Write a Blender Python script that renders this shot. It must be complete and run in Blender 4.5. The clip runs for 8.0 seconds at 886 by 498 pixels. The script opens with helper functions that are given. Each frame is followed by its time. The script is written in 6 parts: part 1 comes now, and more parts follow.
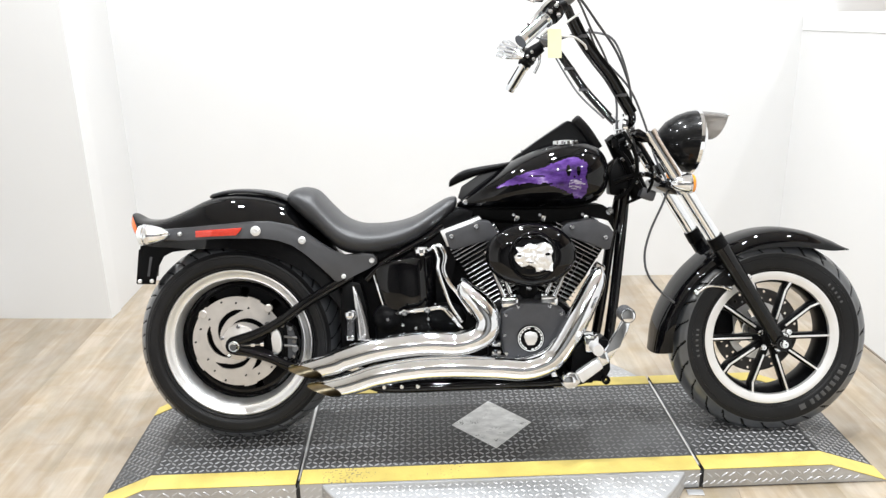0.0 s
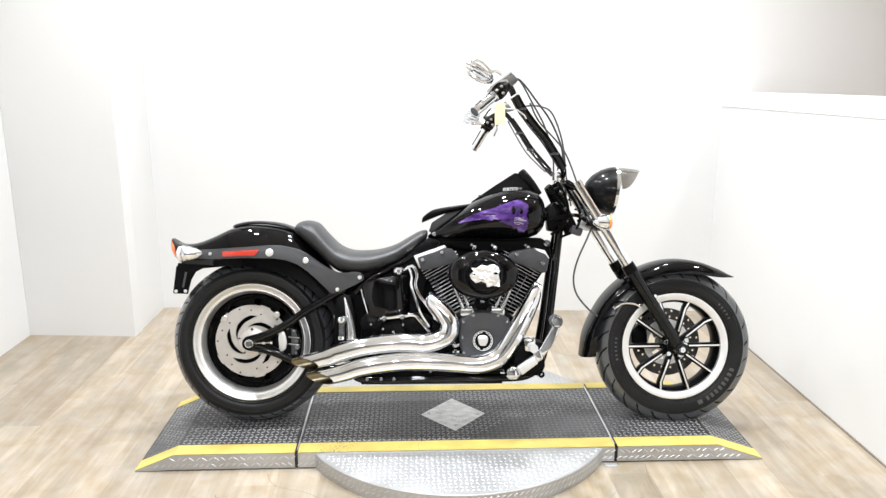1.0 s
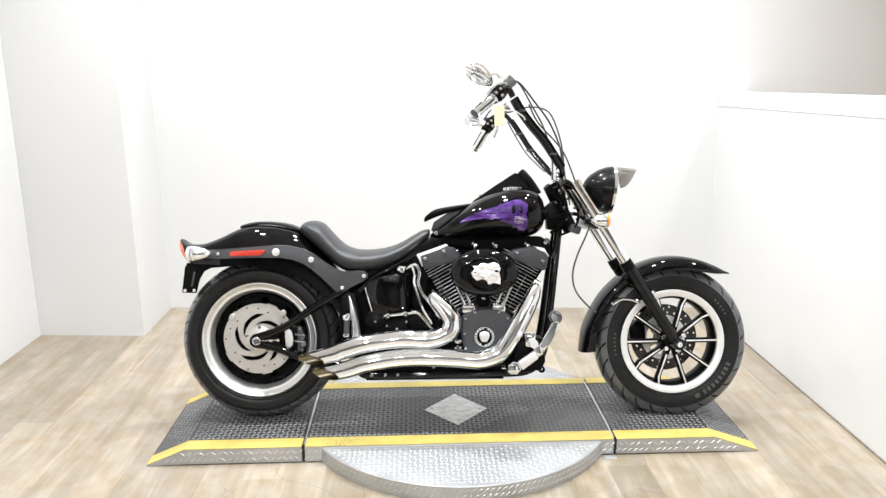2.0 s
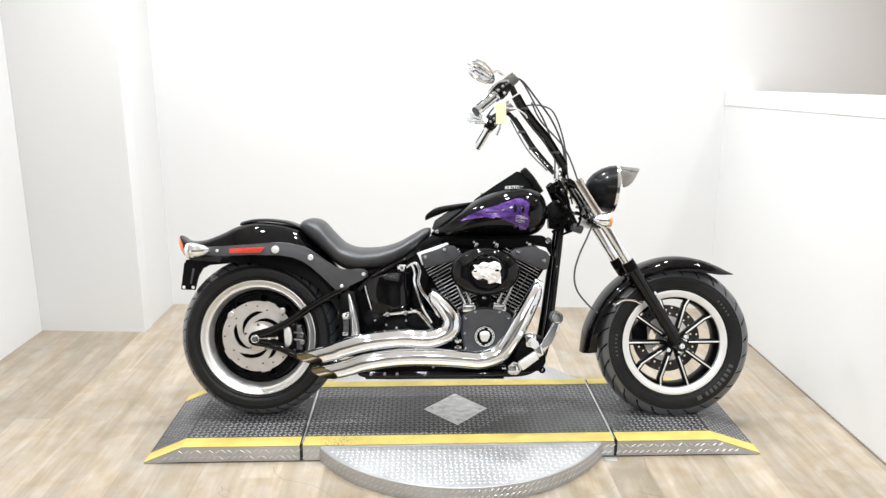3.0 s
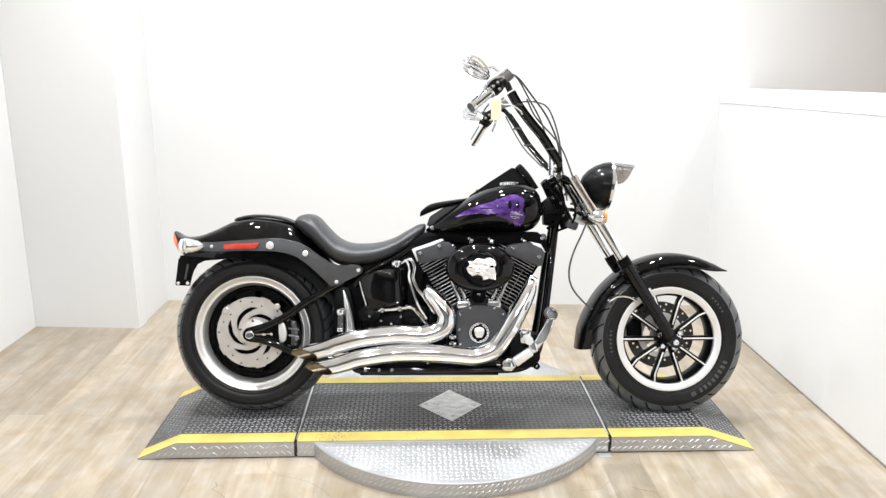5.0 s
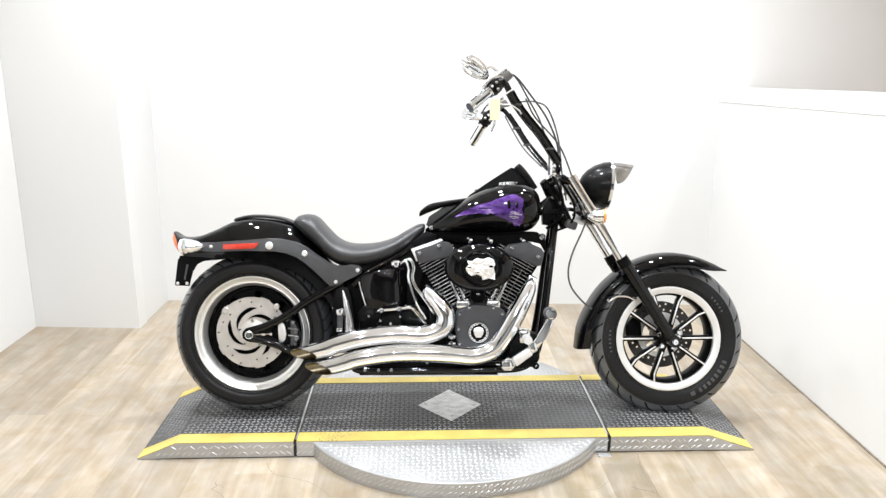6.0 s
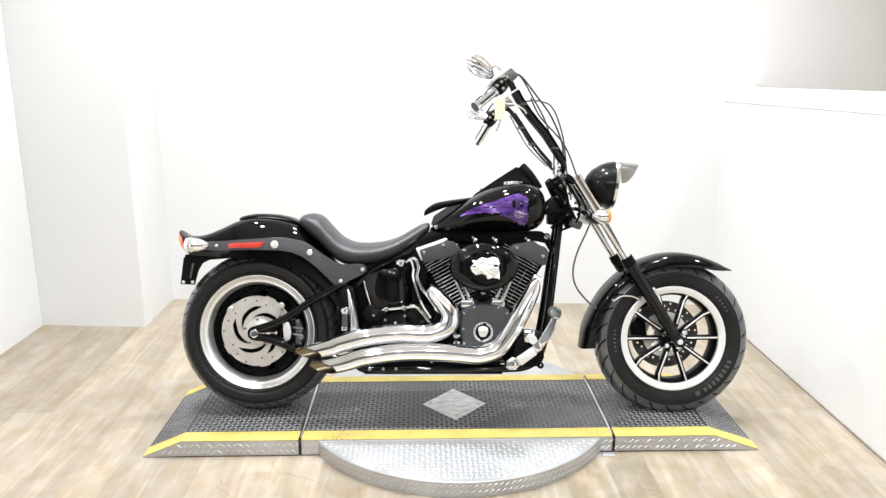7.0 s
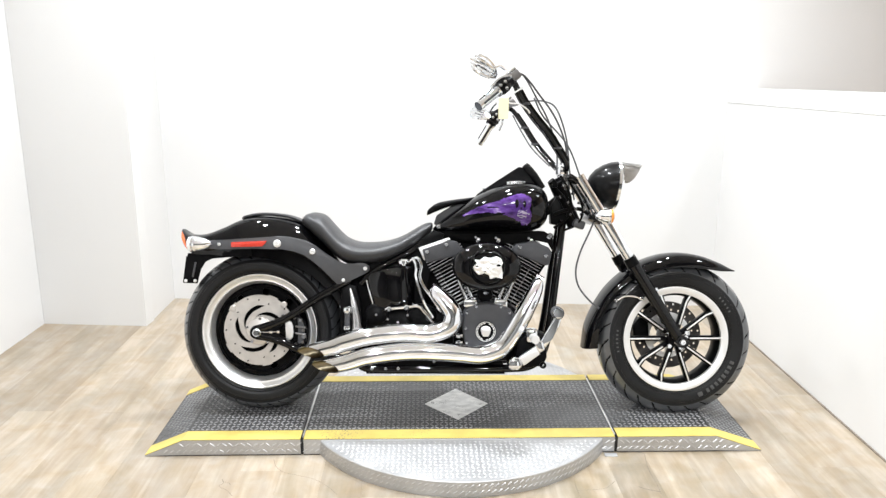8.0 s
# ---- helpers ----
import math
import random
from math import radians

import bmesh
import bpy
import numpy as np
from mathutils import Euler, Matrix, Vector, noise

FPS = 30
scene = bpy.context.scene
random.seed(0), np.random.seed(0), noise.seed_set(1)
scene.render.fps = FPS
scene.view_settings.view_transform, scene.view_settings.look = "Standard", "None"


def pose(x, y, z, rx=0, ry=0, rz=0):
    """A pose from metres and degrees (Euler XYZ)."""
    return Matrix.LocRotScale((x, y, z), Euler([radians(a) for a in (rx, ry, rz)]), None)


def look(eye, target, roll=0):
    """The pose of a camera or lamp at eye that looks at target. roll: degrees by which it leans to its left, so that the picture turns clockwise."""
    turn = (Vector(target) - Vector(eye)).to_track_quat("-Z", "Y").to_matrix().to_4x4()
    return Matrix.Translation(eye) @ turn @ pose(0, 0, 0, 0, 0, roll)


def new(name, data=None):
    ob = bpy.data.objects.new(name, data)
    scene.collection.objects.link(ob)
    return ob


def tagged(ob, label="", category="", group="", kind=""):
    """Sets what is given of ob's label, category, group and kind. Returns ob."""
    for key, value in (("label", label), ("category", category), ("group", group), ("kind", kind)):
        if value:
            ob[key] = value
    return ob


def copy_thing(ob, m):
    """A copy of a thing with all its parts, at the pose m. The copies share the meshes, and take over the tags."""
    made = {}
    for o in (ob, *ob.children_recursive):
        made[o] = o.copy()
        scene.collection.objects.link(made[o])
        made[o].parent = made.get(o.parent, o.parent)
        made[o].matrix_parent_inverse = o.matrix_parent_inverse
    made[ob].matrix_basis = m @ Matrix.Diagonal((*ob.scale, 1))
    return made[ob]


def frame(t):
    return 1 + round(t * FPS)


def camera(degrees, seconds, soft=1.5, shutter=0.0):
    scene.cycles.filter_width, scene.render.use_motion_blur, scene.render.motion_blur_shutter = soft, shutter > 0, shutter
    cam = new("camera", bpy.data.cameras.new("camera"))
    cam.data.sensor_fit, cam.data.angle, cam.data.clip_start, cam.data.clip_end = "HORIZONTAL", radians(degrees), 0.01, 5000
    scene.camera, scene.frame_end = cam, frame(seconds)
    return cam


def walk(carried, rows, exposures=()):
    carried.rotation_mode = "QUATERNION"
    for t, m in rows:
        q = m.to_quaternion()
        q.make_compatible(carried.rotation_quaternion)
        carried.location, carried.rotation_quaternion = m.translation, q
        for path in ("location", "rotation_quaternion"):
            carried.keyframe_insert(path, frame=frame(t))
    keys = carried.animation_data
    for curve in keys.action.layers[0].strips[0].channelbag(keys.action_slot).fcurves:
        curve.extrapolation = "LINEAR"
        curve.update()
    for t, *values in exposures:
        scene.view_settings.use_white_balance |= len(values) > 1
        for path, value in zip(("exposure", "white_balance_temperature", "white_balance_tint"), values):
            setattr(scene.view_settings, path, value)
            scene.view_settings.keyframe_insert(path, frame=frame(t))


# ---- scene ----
cam = camera(59.1, 8.0, soft=1.4)
PATH = [
    (0, (0.592, -2.277, 1.438), (0.639, -0.378, 0.812), -1.3),
    (0.5, (0.667, -2.67, 1.484), (0.656, -0.745, 0.94), 0.5),
    (1, (0.638, -2.96, 1.493), (0.715, -1.018, 1.019), -0.0),
    (1.5, (0.633, -3.042, 1.505), (0.71, -1.099, 1.034), -0.4),
    (3, (0.663, -3.01, 1.502), (0.716, -1.068, 1.023), -0.1),
    (3.5, (0.665, -3.008, 1.51), (0.714, -1.066, 1.037), -0.1),
    (4, (0.666, -3.01, 1.497), (0.723, -1.068, 1.019), -0.2),
    (4.5, (0.663, -3.011, 1.495), (0.728, -1.071, 1.013), 0.1),
    (6, (0.674, -3.012, 1.498), (0.735, -1.072, 1.012), -0.0),
    (6.5, (0.669, -3.014, 1.496), (0.722, -1.074, 1.01), 0.1),
    (7, (0.675, -3.016, 1.498), (0.723, -1.077, 1.011), 0.0),
    (7.5, (0.673, -3.016, 1.496), (0.721, -1.076, 1.012), -0.2),
    (8, (0.664, -3.015, 1.491), (0.712, -1.075, 1.007), 0.2),
]
walk(cam, [(t, look(eye, target, roll)) for t, eye, target, roll in PATH],
     [(0, -0.03), (0.5, 0.04), (1, 0.04), (1.7, 0.02), (2.8, -0.08), (3.5, -0.09), (4, -0.05), (4.7, -0.03), (5.8, 0.04), (6.5, 0.06), (7.2, 0.07), (8, 0.06)])

# ---- light ----
world = bpy.data.worlds.new("world")
world.use_nodes = True
world.node_tree.nodes["Background"].inputs[0].default_value = (0.9, 0.95, 1.0, 1)
world.node_tree.nodes["Background"].inputs[1].default_value = 0.05
scene.world = world
SPOT_POWER = 25.0
CEILING = 3.0
# the last spot is an added, unseen lamp that brightens beyond the half-height wall
SPOTS = [(x, -0.22) for x in (-0.3, 0.65, 1.6)] + [(x, 0.78) for x in (-0.55, 0.65, 1.95)] + [(x, -3.9) for x in (-0.5, 0.65, 1.8)] + [(x, -5.2) for x in (0.0, 1.3)] + [(2.93, -0.35)]
for k, (tx, ty) in enumerate(SPOTS):
    lamp = bpy.data.lights.new("downlight_lamp", "AREA")
    lamp.shape, lamp.size, lamp.spread = "DISK", 0.13, radians(142)
    lamp.energy, lamp.color = SPOT_POWER * (0.88 if k < 6 else 2.50 if k < 11 else 0.60), (0.932, 0.968, 1.0)
    new("downlight_lamp", lamp).matrix_world = pose(tx, ty, CEILING - 0.05)


# ---- materials ----
def material(name, base, rough=0.5, metal=0.0, coat=0.0, coat_rough=0.03, vary=0.0, scale=8.0, bump=0.0, bump_scale=60.0,
             stretch=(1, 1, 1), rough_vary=0.0, random_vary=0.0, spec=0.5):
    """A surface with broad and fine variation of tone, gloss and relief."""
    m = bpy.data.materials.new(name)
    m.use_nodes = True
    nt = m.node_tree
    n, k = nt.nodes, nt.links.new
    p = n["Principled BSDF"]
    p.inputs["Base Color"].default_value = (*base, 1)
    p.inputs["Roughness"].default_value = rough
    p.inputs["Metallic"].default_value = metal
    p.inputs["Coat Weight"].default_value = coat
    p.inputs["Coat Roughness"].default_value = coat_rough
    p.inputs["Specular IOR Level"].default_value = spec
    if not (vary or bump or rough_vary or random_vary):
        return m
    tc, mp = n.new("ShaderNodeTexCoord"), n.new("ShaderNodeMapping")
    mp.inputs["Scale"].default_value = stretch
    k(tc.outputs["Object"], mp.inputs["Vector"])
    broad, fine = n.new("ShaderNodeTexNoise"), n.new("ShaderNodeTexNoise")
    broad.inputs["Scale"].default_value, broad.inputs["Detail"].default_value = scale, 6
    fine.inputs["Scale"].default_value, fine.inputs["Detail"].default_value = bump_scale, 4
    k(mp.outputs[0], broad.inputs["Vector"])
    k(mp.outputs[0], fine.inputs["Vector"])
    if vary or random_vary:
        hsv = n.new("ShaderNodeHueSaturation")
        hsv.inputs["Color"].default_value = (*base, 1)
        ramp = n.new("ShaderNodeMapRange")
        ramp.inputs["From Min"].default_value, ramp.inputs["From Max"].default_value = 0.25, 0.75
        ramp.inputs["To Min"].default_value, ramp.inputs["To Max"].default_value = 1 - vary, 1 + vary
        k(broad.outputs["Fac"], ramp.inputs["Value"])
        last = ramp.outputs[0]
        if random_vary:
            info, r2, mul = n.new("ShaderNodeObjectInfo"), n.new("ShaderNodeMapRange"), n.new("ShaderNodeMath")
            r2.inputs["To Min"].default_value, r2.inputs["To Max"].default_value = 1 - random_vary, 1 + random_vary
            mul.operation = "MULTIPLY"
            k(info.outputs["Random"], r2.inputs["Value"])
            k(last, mul.inputs[0])
            k(r2.outputs[0], mul.inputs[1])
            last = mul.outputs[0]
        k(last, hsv.inputs["Value"])
        k(hsv.outputs[0], p.inputs["Base Color"])
    if rough_vary:
        r3 = n.new("ShaderNodeMapRange")
        r3.inputs["To Min"].default_value, r3.inputs["To Max"].default_value = max(rough - rough_vary, 0.02), rough + rough_vary
        k(broad.outputs["Fac"], r3.inputs["Value"])
        k(r3.outputs[0], p.inputs["Roughness"])
    if bump:
        b = n.new("ShaderNodeBump")
        b.inputs["Strength"].default_value, b.inputs["Distance"].default_value = bump, 0.002
        k(fine.outputs["Fac"], b.inputs["Height"])
        k(b.outputs[0], p.inputs["Normal"])
    return m


def airbrush_material():
    """Sprayed purple that drifts between near-black violet and pale lilac."""
    m = material("purple_flame_paint", (0.07, 0.02, 0.2), 0.25, spec=0.1, coat=0.6, coat_rough=0.02)
    n, k = m.node_tree.nodes, m.node_tree.links.new
    tc, mp, tex, ramp = n.new("ShaderNodeTexCoord"), n.new("ShaderNodeMapping"), n.new("ShaderNodeTexNoise"), n.new("ShaderNodeValToRGB")
    mp.inputs["Scale"].default_value, mp.inputs["Rotation"].default_value = (14, 14, 34), (0, radians(14), 0)
    tex.inputs["Scale"].default_value, tex.inputs["Detail"].default_value, tex.inputs["Roughness"].default_value = 1.0, 5, 0.6
    k(tc.outputs["Object"], mp.inputs["Vector"])
    k(mp.outputs[0], tex.inputs["Vector"])
    e = ramp.color_ramp.elements
    e[0].position, e[0].color = 0.30, (0.012, 0.005, 0.030, 1)
    e[1].position, e[1].color = 0.74, (0.46, 0.36, 0.64, 1)
    e.new(0.44).color = (0.055, 0.019, 0.142, 1)
    e.new(0.60).color = (0.135, 0.062, 0.300, 1)
    k(tex.outputs["Fac"], ramp.inputs["Fac"])
    k(ramp.outputs[0], n["Principled BSDF"].inputs["Base Color"])
    return m


M_WALL = material("white_wall_paint", (0.73, 0.73, 0.73), 0.55, vary=0.02, scale=1.3, bump=0.12, bump_scale=140)
# strong beige, to throw warm light on the white wall next to it
M_BEIGE = material("beige_wall_paint", (0.62, 0.50, 0.40), 0.6, vary=0.03, scale=1.2, bump=0.12, bump_scale=140)
M_TRIM = material("white_trim_paint", (0.86, 0.86, 0.85), 0.35, vary=0.02, bump=0.05)
# kept dark for what the black paint and chrome reflect
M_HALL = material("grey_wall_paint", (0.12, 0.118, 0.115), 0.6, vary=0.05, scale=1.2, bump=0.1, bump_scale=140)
M_CEIL = material("ceiling_board", (0.86, 0.86, 0.86), 0.7, vary=0.03, bump=0.2)
M_FIXTURE = material("fixture_enamel", (0.85, 0.85, 0.85), 0.35)
M_CLEARBLACK = material("gloss_black_paint", (0.0025, 0.0025, 0.003), 0.25, coat=0.68, coat_rough=0.015, rough_vary=0.05, scale=30, spec=0.0)
M_BLACK = material("satin_black_paint", (0.003, 0.003, 0.0034), 0.34, vary=0.2, scale=25, bump=0.05, bump_scale=300, spec=0.09)
M_WRINKLE = material("wrinkle_black_enamel", (0.058, 0.059, 0.065), 0.5, vary=0.12, scale=30, bump=0.5, bump_scale=700, spec=0.35)
M_STRUT = material("satin_charcoal_enamel", (0.052, 0.053, 0.058), 0.42, vary=0.1, scale=20, bump=0.1, bump_scale=500)
M_BUCKET = material("satin_black_enamel", (0.003, 0.003, 0.0034), 0.34, spec=0.10, coat=0.28, coat_rough=0.08, vary=0.1, scale=20)
M_LEATHER = material("black_leather", (0.026, 0.0265, 0.029), 0.38, spec=0.45, vary=0.15, scale=9, bump=0.35, bump_scale=420, rough_vary=0.08)
M_RUBBER = material("tyre_rubber", (0.009, 0.009, 0.0097), 0.42, spec=0.24, vary=0.4, scale=6, bump=0.2, bump_scale=260, rough_vary=0.1)
M_LETTER = material("raised_sidewall_rubber", (0.065, 0.065, 0.065), 0.7, vary=0.2, scale=40)
M_CHROME = material("chrome", (0.85, 0.875, 0.91), 0.06, 1.0, rough_vary=0.02, scale=22)
M_ALU = material("machined_aluminium", (0.87, 0.87, 0.87), 0.40, 0.85, vary=0.05, scale=18, rough_vary=0.06)
M_DISC = material("brushed_steel_rotor", (0.62, 0.59, 0.56), 0.40, 0.85, vary=0.08, scale=35, rough_vary=0.08)
M_FIN = material("machined_fin_edge", (0.66, 0.66, 0.67), 0.24, 1.0, vary=0.1, scale=60)
M_BURNT = material("heat_tinted_steel", (0.20, 0.170, 0.115), 0.34, 1.0, vary=0.35, scale=40)
M_RED = material("red_reflector_plastic", (0.62, 0.035, 0.015), 0.25, coat=1.0, vary=0.1, scale=80, bump=0.3, bump_scale=900)
M_AMBER = material("amber_lens", (0.80, 0.28, 0.02), 0.2, coat=1.0, vary=0.1, scale=60)
M_TAIL = material("tail_lens_red_orange", (0.85, 0.17, 0.05), 0.2, coat=1.0, vary=0.1, scale=60)
M_PURPLE = airbrush_material()
M_SILVERPAINT = material("silver_airbrush_paint", (0.38, 0.33, 0.46), 0.3, coat=1.0, vary=0.3, scale=60)
M_TAG = material("yellow_card", (0.86, 0.84, 0.56), 0.6, vary=0.04, scale=30)
M_TIE = material("white_nylon", (0.75, 0.75, 0.74), 0.4)
def scuffed(m, tint, scale, stretch, amount, patch=4.0):
    """Adds small marks of another tint, gathered in patches."""
    nt = m.node_tree
    n, k = nt.nodes, nt.links.new
    p = n["Principled BSDF"]
    tc, mp, a, b = n.new("ShaderNodeTexCoord"), n.new("ShaderNodeMapping"), n.new("ShaderNodeTexNoise"), n.new("ShaderNodeTexNoise")
    mp.inputs["Scale"].default_value = stretch
    k(tc.outputs["Object"], mp.inputs["Vector"])
    k(mp.outputs[0], a.inputs["Vector"])
    k(tc.outputs["Object"], b.inputs["Vector"])
    a.inputs["Scale"].default_value, a.inputs["Detail"].default_value = scale, 3
    b.inputs["Scale"].default_value, b.inputs["Detail"].default_value = patch, 2
    add, ramp, mix = n.new("ShaderNodeMath"), n.new("ShaderNodeMapRange"), n.new("ShaderNodeMixRGB")
    k(a.outputs["Fac"], add.inputs[0])
    k(b.outputs["Fac"], add.inputs[1])
    ramp.inputs["From Min"].default_value, ramp.inputs["From Max"].default_value = 1.26 - amount, 1.34 - amount
    k(add.outputs[0], ramp.inputs["Value"])
    base = p.inputs["Base Color"].links[0].from_socket
    mix.inputs["Color2"].default_value = (*tint, 1)
    k(ramp.outputs[0], mix.inputs["Fac"])
    k(base, mix.inputs["Color1"])
    k(mix.outputs[0], p.inputs["Base Color"])
    return m


M_YELLOW = material("yellow_safety_tape", (0.57, 0.45, 0.12), 0.5, vary=0.2, scale=9, bump=0.4, bump_scale=120, rough_vary=0.1)
M_MAT = material("dark_grey_checker_plate", (0.050, 0.050, 0.051), 0.45, 0.0, vary=0.5, scale=2.6, bump=0.15, bump_scale=200, rough_vary=0.12)
M_LUG = material("worn_checker_lug", (0.235, 0.235, 0.237), 0.30, 0.0, vary=0.5, scale=3.5, rough_vary=0.12)
M_WORNLUG = material("rubbed_checker_lug", (0.165, 0.165, 0.166), 0.40, 0.0, vary=0.4, scale=4, rough_vary=0.12)
M_PLATE = material("aluminium_checker_plate", (0.49, 0.493, 0.50), 0.47, 0.80, vary=0.12, scale=5, bump=0.12, bump_scale=180, rough_vary=0.1)
M_PLATELUG = material("bright_checker_lug", (0.56, 0.56, 0.565), 0.36, 0.80, vary=0.08, scale=8)
M_SCUFF = material("scuffed_bare_plate", (0.72, 0.72, 0.71), 0.45, 0.20, vary=0.28, scale=34, bump=0.35, bump_scale=160, stretch=(0.7, 1.2, 1))
scuffed(M_YELLOW, (0.20, 0.17, 0.10), 120, (1, 1, 1), 0.025)
scuffed(M_SCUFF, (0.16, 0.16, 0.155), 70, (0.4, 1.4, 1), 0.06, 9.0)
scuffed(M_SCUFF, (0.20, 0.20, 0.195), 190, (1, 1, 1), 0.045, 26.0)
scuffed(M_MAT, (0.085, 0.085, 0.085), 60, (1, 1, 1), 0.03, 3.0)
M_GAP = material("black_rubber_strip", (0.012, 0.012, 0.012), 0.6)
M_PEAK = material("smoked_chrome", (0.58, 0.57, 0.56), 0.14, 1.0, vary=0.1, scale=30)
M_RELIEF = material("hammered_chrome", (0.93, 0.93, 0.93), 0.34, 0.9)
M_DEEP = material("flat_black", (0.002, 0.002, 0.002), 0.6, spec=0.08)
M_GROOVE = material("tyre_groove", (0.004, 0.004, 0.004), 0.8, spec=0.1)
M_TREAD = material("tyre_tread_rubber", (0.050, 0.053, 0.058), 0.30, spec=0.8, coat=1.0, coat_rough=0.18, vary=0.25, scale=30, bump=0.05, bump_scale=300)
M_DARKSTEEL = material("dark_steel", (0.16, 0.155, 0.15), 0.4, 0.8, vary=0.15, scale=30)
M_ROTOR = material("blackened_steel_rotor", (0.055, 0.052, 0.05), 0.38, 0.6, vary=0.2, scale=40, rough_vary=0.1)
M_GLASS = material("lamp_glass", (0.85, 0.88, 0.9), 0.05, coat=1.0)
M_MIRROR = material("mirror_silver", (0.9, 0.9, 0.9), 0.02, 1.0)


def plank_material():
    """Pale oak vinyl: long grain along y, knots, and a tone of its own for every plank."""
    m = bpy.data.materials.new("pale_oak_plank")
    m.use_nodes = True
    nt = m.node_tree
    n, k = nt.nodes, nt.links.new
    p = n["Principled BSDF"]
    tc, info = n.new("ShaderNodeTexCoord"), n.new("ShaderNodeObjectInfo")
    shift = n.new("ShaderNodeVectorMath")
    shift.operation = "ADD"
    comb, mul = n.new("ShaderNodeCombineXYZ"), n.new("ShaderNodeMath")
    mul.operation, mul.inputs[1].default_value = "MULTIPLY", 37.0
    k(info.outputs["Random"], mul.inputs[0])
    for i in range(3):
        k(mul.outputs[0], comb.inputs[i])
    k(tc.outputs["Object"], shift.inputs[0])
    k(comb.outputs[0], shift.inputs[1])
    streak, grain = n.new("ShaderNodeMapping"), n.new("ShaderNodeMapping")
    streak.inputs["Scale"].default_value, grain.inputs["Scale"].default_value = (20, 1.9, 1), (95, 5, 1)
    geo = n.new("ShaderNodeNewGeometry")
    k(shift.outputs[0], streak.inputs["Vector"])
    k(shift.outputs[0], grain.inputs["Vector"])
    a, b = n.new("ShaderNodeTexNoise"), n.new("ShaderNodeTexNoise")
    a.inputs["Scale"].default_value, a.inputs["Detail"].default_value, a.inputs["Distortion"].default_value = 1.0, 5, 0.8
    b.inputs["Scale"].default_value, b.inputs["Detail"].default_value = 1.0, 6
    k(streak.outputs[0], a.inputs["Vector"])
    k(grain.outputs[0], b.inputs["Vector"])
    ramp = n.new("ShaderNodeValToRGB")
    ramp.color_ramp.elements[0].position, ramp.color_ramp.elements[0].color = 0.30, (0.306, 0.251, 0.190, 1)
    ramp.color_ramp.elements[1].position, ramp.color_ramp.elements[1].color = 0.66, (0.412, 0.353, 0.284, 1)
    mid = ramp.color_ramp.elements.new(0.48)
    mid.color = (0.352, 0.295, 0.229, 1)
    k(a.outputs["Fac"], ramp.inputs["Fac"])
    r1, r2, r3 = (n.new("ShaderNodeMapRange") for _ in range(3))
    r1.inputs["To Min"].default_value, r1.inputs["To Max"].default_value = 0.86, 1.12
    r2.inputs["To Min"].default_value, r2.inputs["To Max"].default_value = 0.87, 1.13
    k(b.outputs["Fac"], r1.inputs["Value"])
    k(info.outputs["Random"], r2.inputs["Value"])
    m1 = n.new("ShaderNodeMath")
    m1.operation = "MULTIPLY"
    k(r1.outputs[0], m1.inputs[0])
    k(r2.outputs[0], m1.inputs[1])
    blot, r4, r5, m2 = n.new("ShaderNodeTexNoise"), n.new("ShaderNodeMapRange"), n.new("ShaderNodeMapRange"), n.new("ShaderNodeMath")
    blot.inputs["Scale"].default_value, blot.inputs["Detail"].default_value, blot.inputs["Distortion"].default_value = 8.5, 5, 0.8
    k(geo.outputs["Position"], blot.inputs["Vector"])
    for r, lo, hi in ((r4, 0.93, 1.07), (r5, 1.35, 0.82)):
        r.inputs["From Min"].default_value, r.inputs["From Max"].default_value = 0.3, 0.7
        r.inputs["To Min"].default_value, r.inputs["To Max"].default_value = lo, hi
        k(blot.outputs["Fac"], r.inputs["Value"])
    m2.operation = "MULTIPLY"
    k(m1.outputs[0], m2.inputs[0])
    k(r4.outputs[0], m2.inputs[1])
    stain, r6, soil = n.new("ShaderNodeTexNoise"), n.new("ShaderNodeMapRange"), n.new("ShaderNodeMixRGB")
    stain.inputs["Scale"].default_value, stain.inputs["Detail"].default_value, stain.inputs["Roughness"].default_value = 3.4, 7, 0.62
    drift = n.new("ShaderNodeMapping")
    drift.inputs["Scale"].default_value = (2.2, 0.65, 1)
    k(geo.outputs["Position"], drift.inputs["Vector"])
    k(drift.outputs[0], stain.inputs["Vector"])
    r6.inputs["From Min"].default_value, r6.inputs["From Max"].default_value = 0.46, 0.66
    r6.inputs["To Min"].default_value, r6.inputs["To Max"].default_value = 0.0, 0.6
    k(stain.outputs["Fac"], r6.inputs["Value"])
    soil.inputs["Color2"].default_value = (0.255, 0.228, 0.178, 1)
    k(r6.outputs[0], soil.inputs["Fac"])
    k(ramp.outputs[0], soil.inputs["Color1"])
    # stains plus painted-in light falloff before the turntable, drawn out along the boards
    spot, r7, streaks, r8, m3, grime_falloff = (n.new(t) for t in ("ShaderNodeVectorMath", "ShaderNodeMapRange", "ShaderNodeTexNoise", "ShaderNodeMapRange", "ShaderNodeMath", "ShaderNodeMixRGB"))
    spot.operation, spot.inputs[1].default_value = "DISTANCE", (1.15, -1.0, 0)
    k(geo.outputs["Position"], spot.inputs[0])
    k(spot.outputs["Value"], r7.inputs["Value"])
    r7.inputs["From Min"].default_value, r7.inputs["From Max"].default_value = 0.25, 1.25
    r7.inputs["To Min"].default_value, r7.inputs["To Max"].default_value = 0.85, 0.0
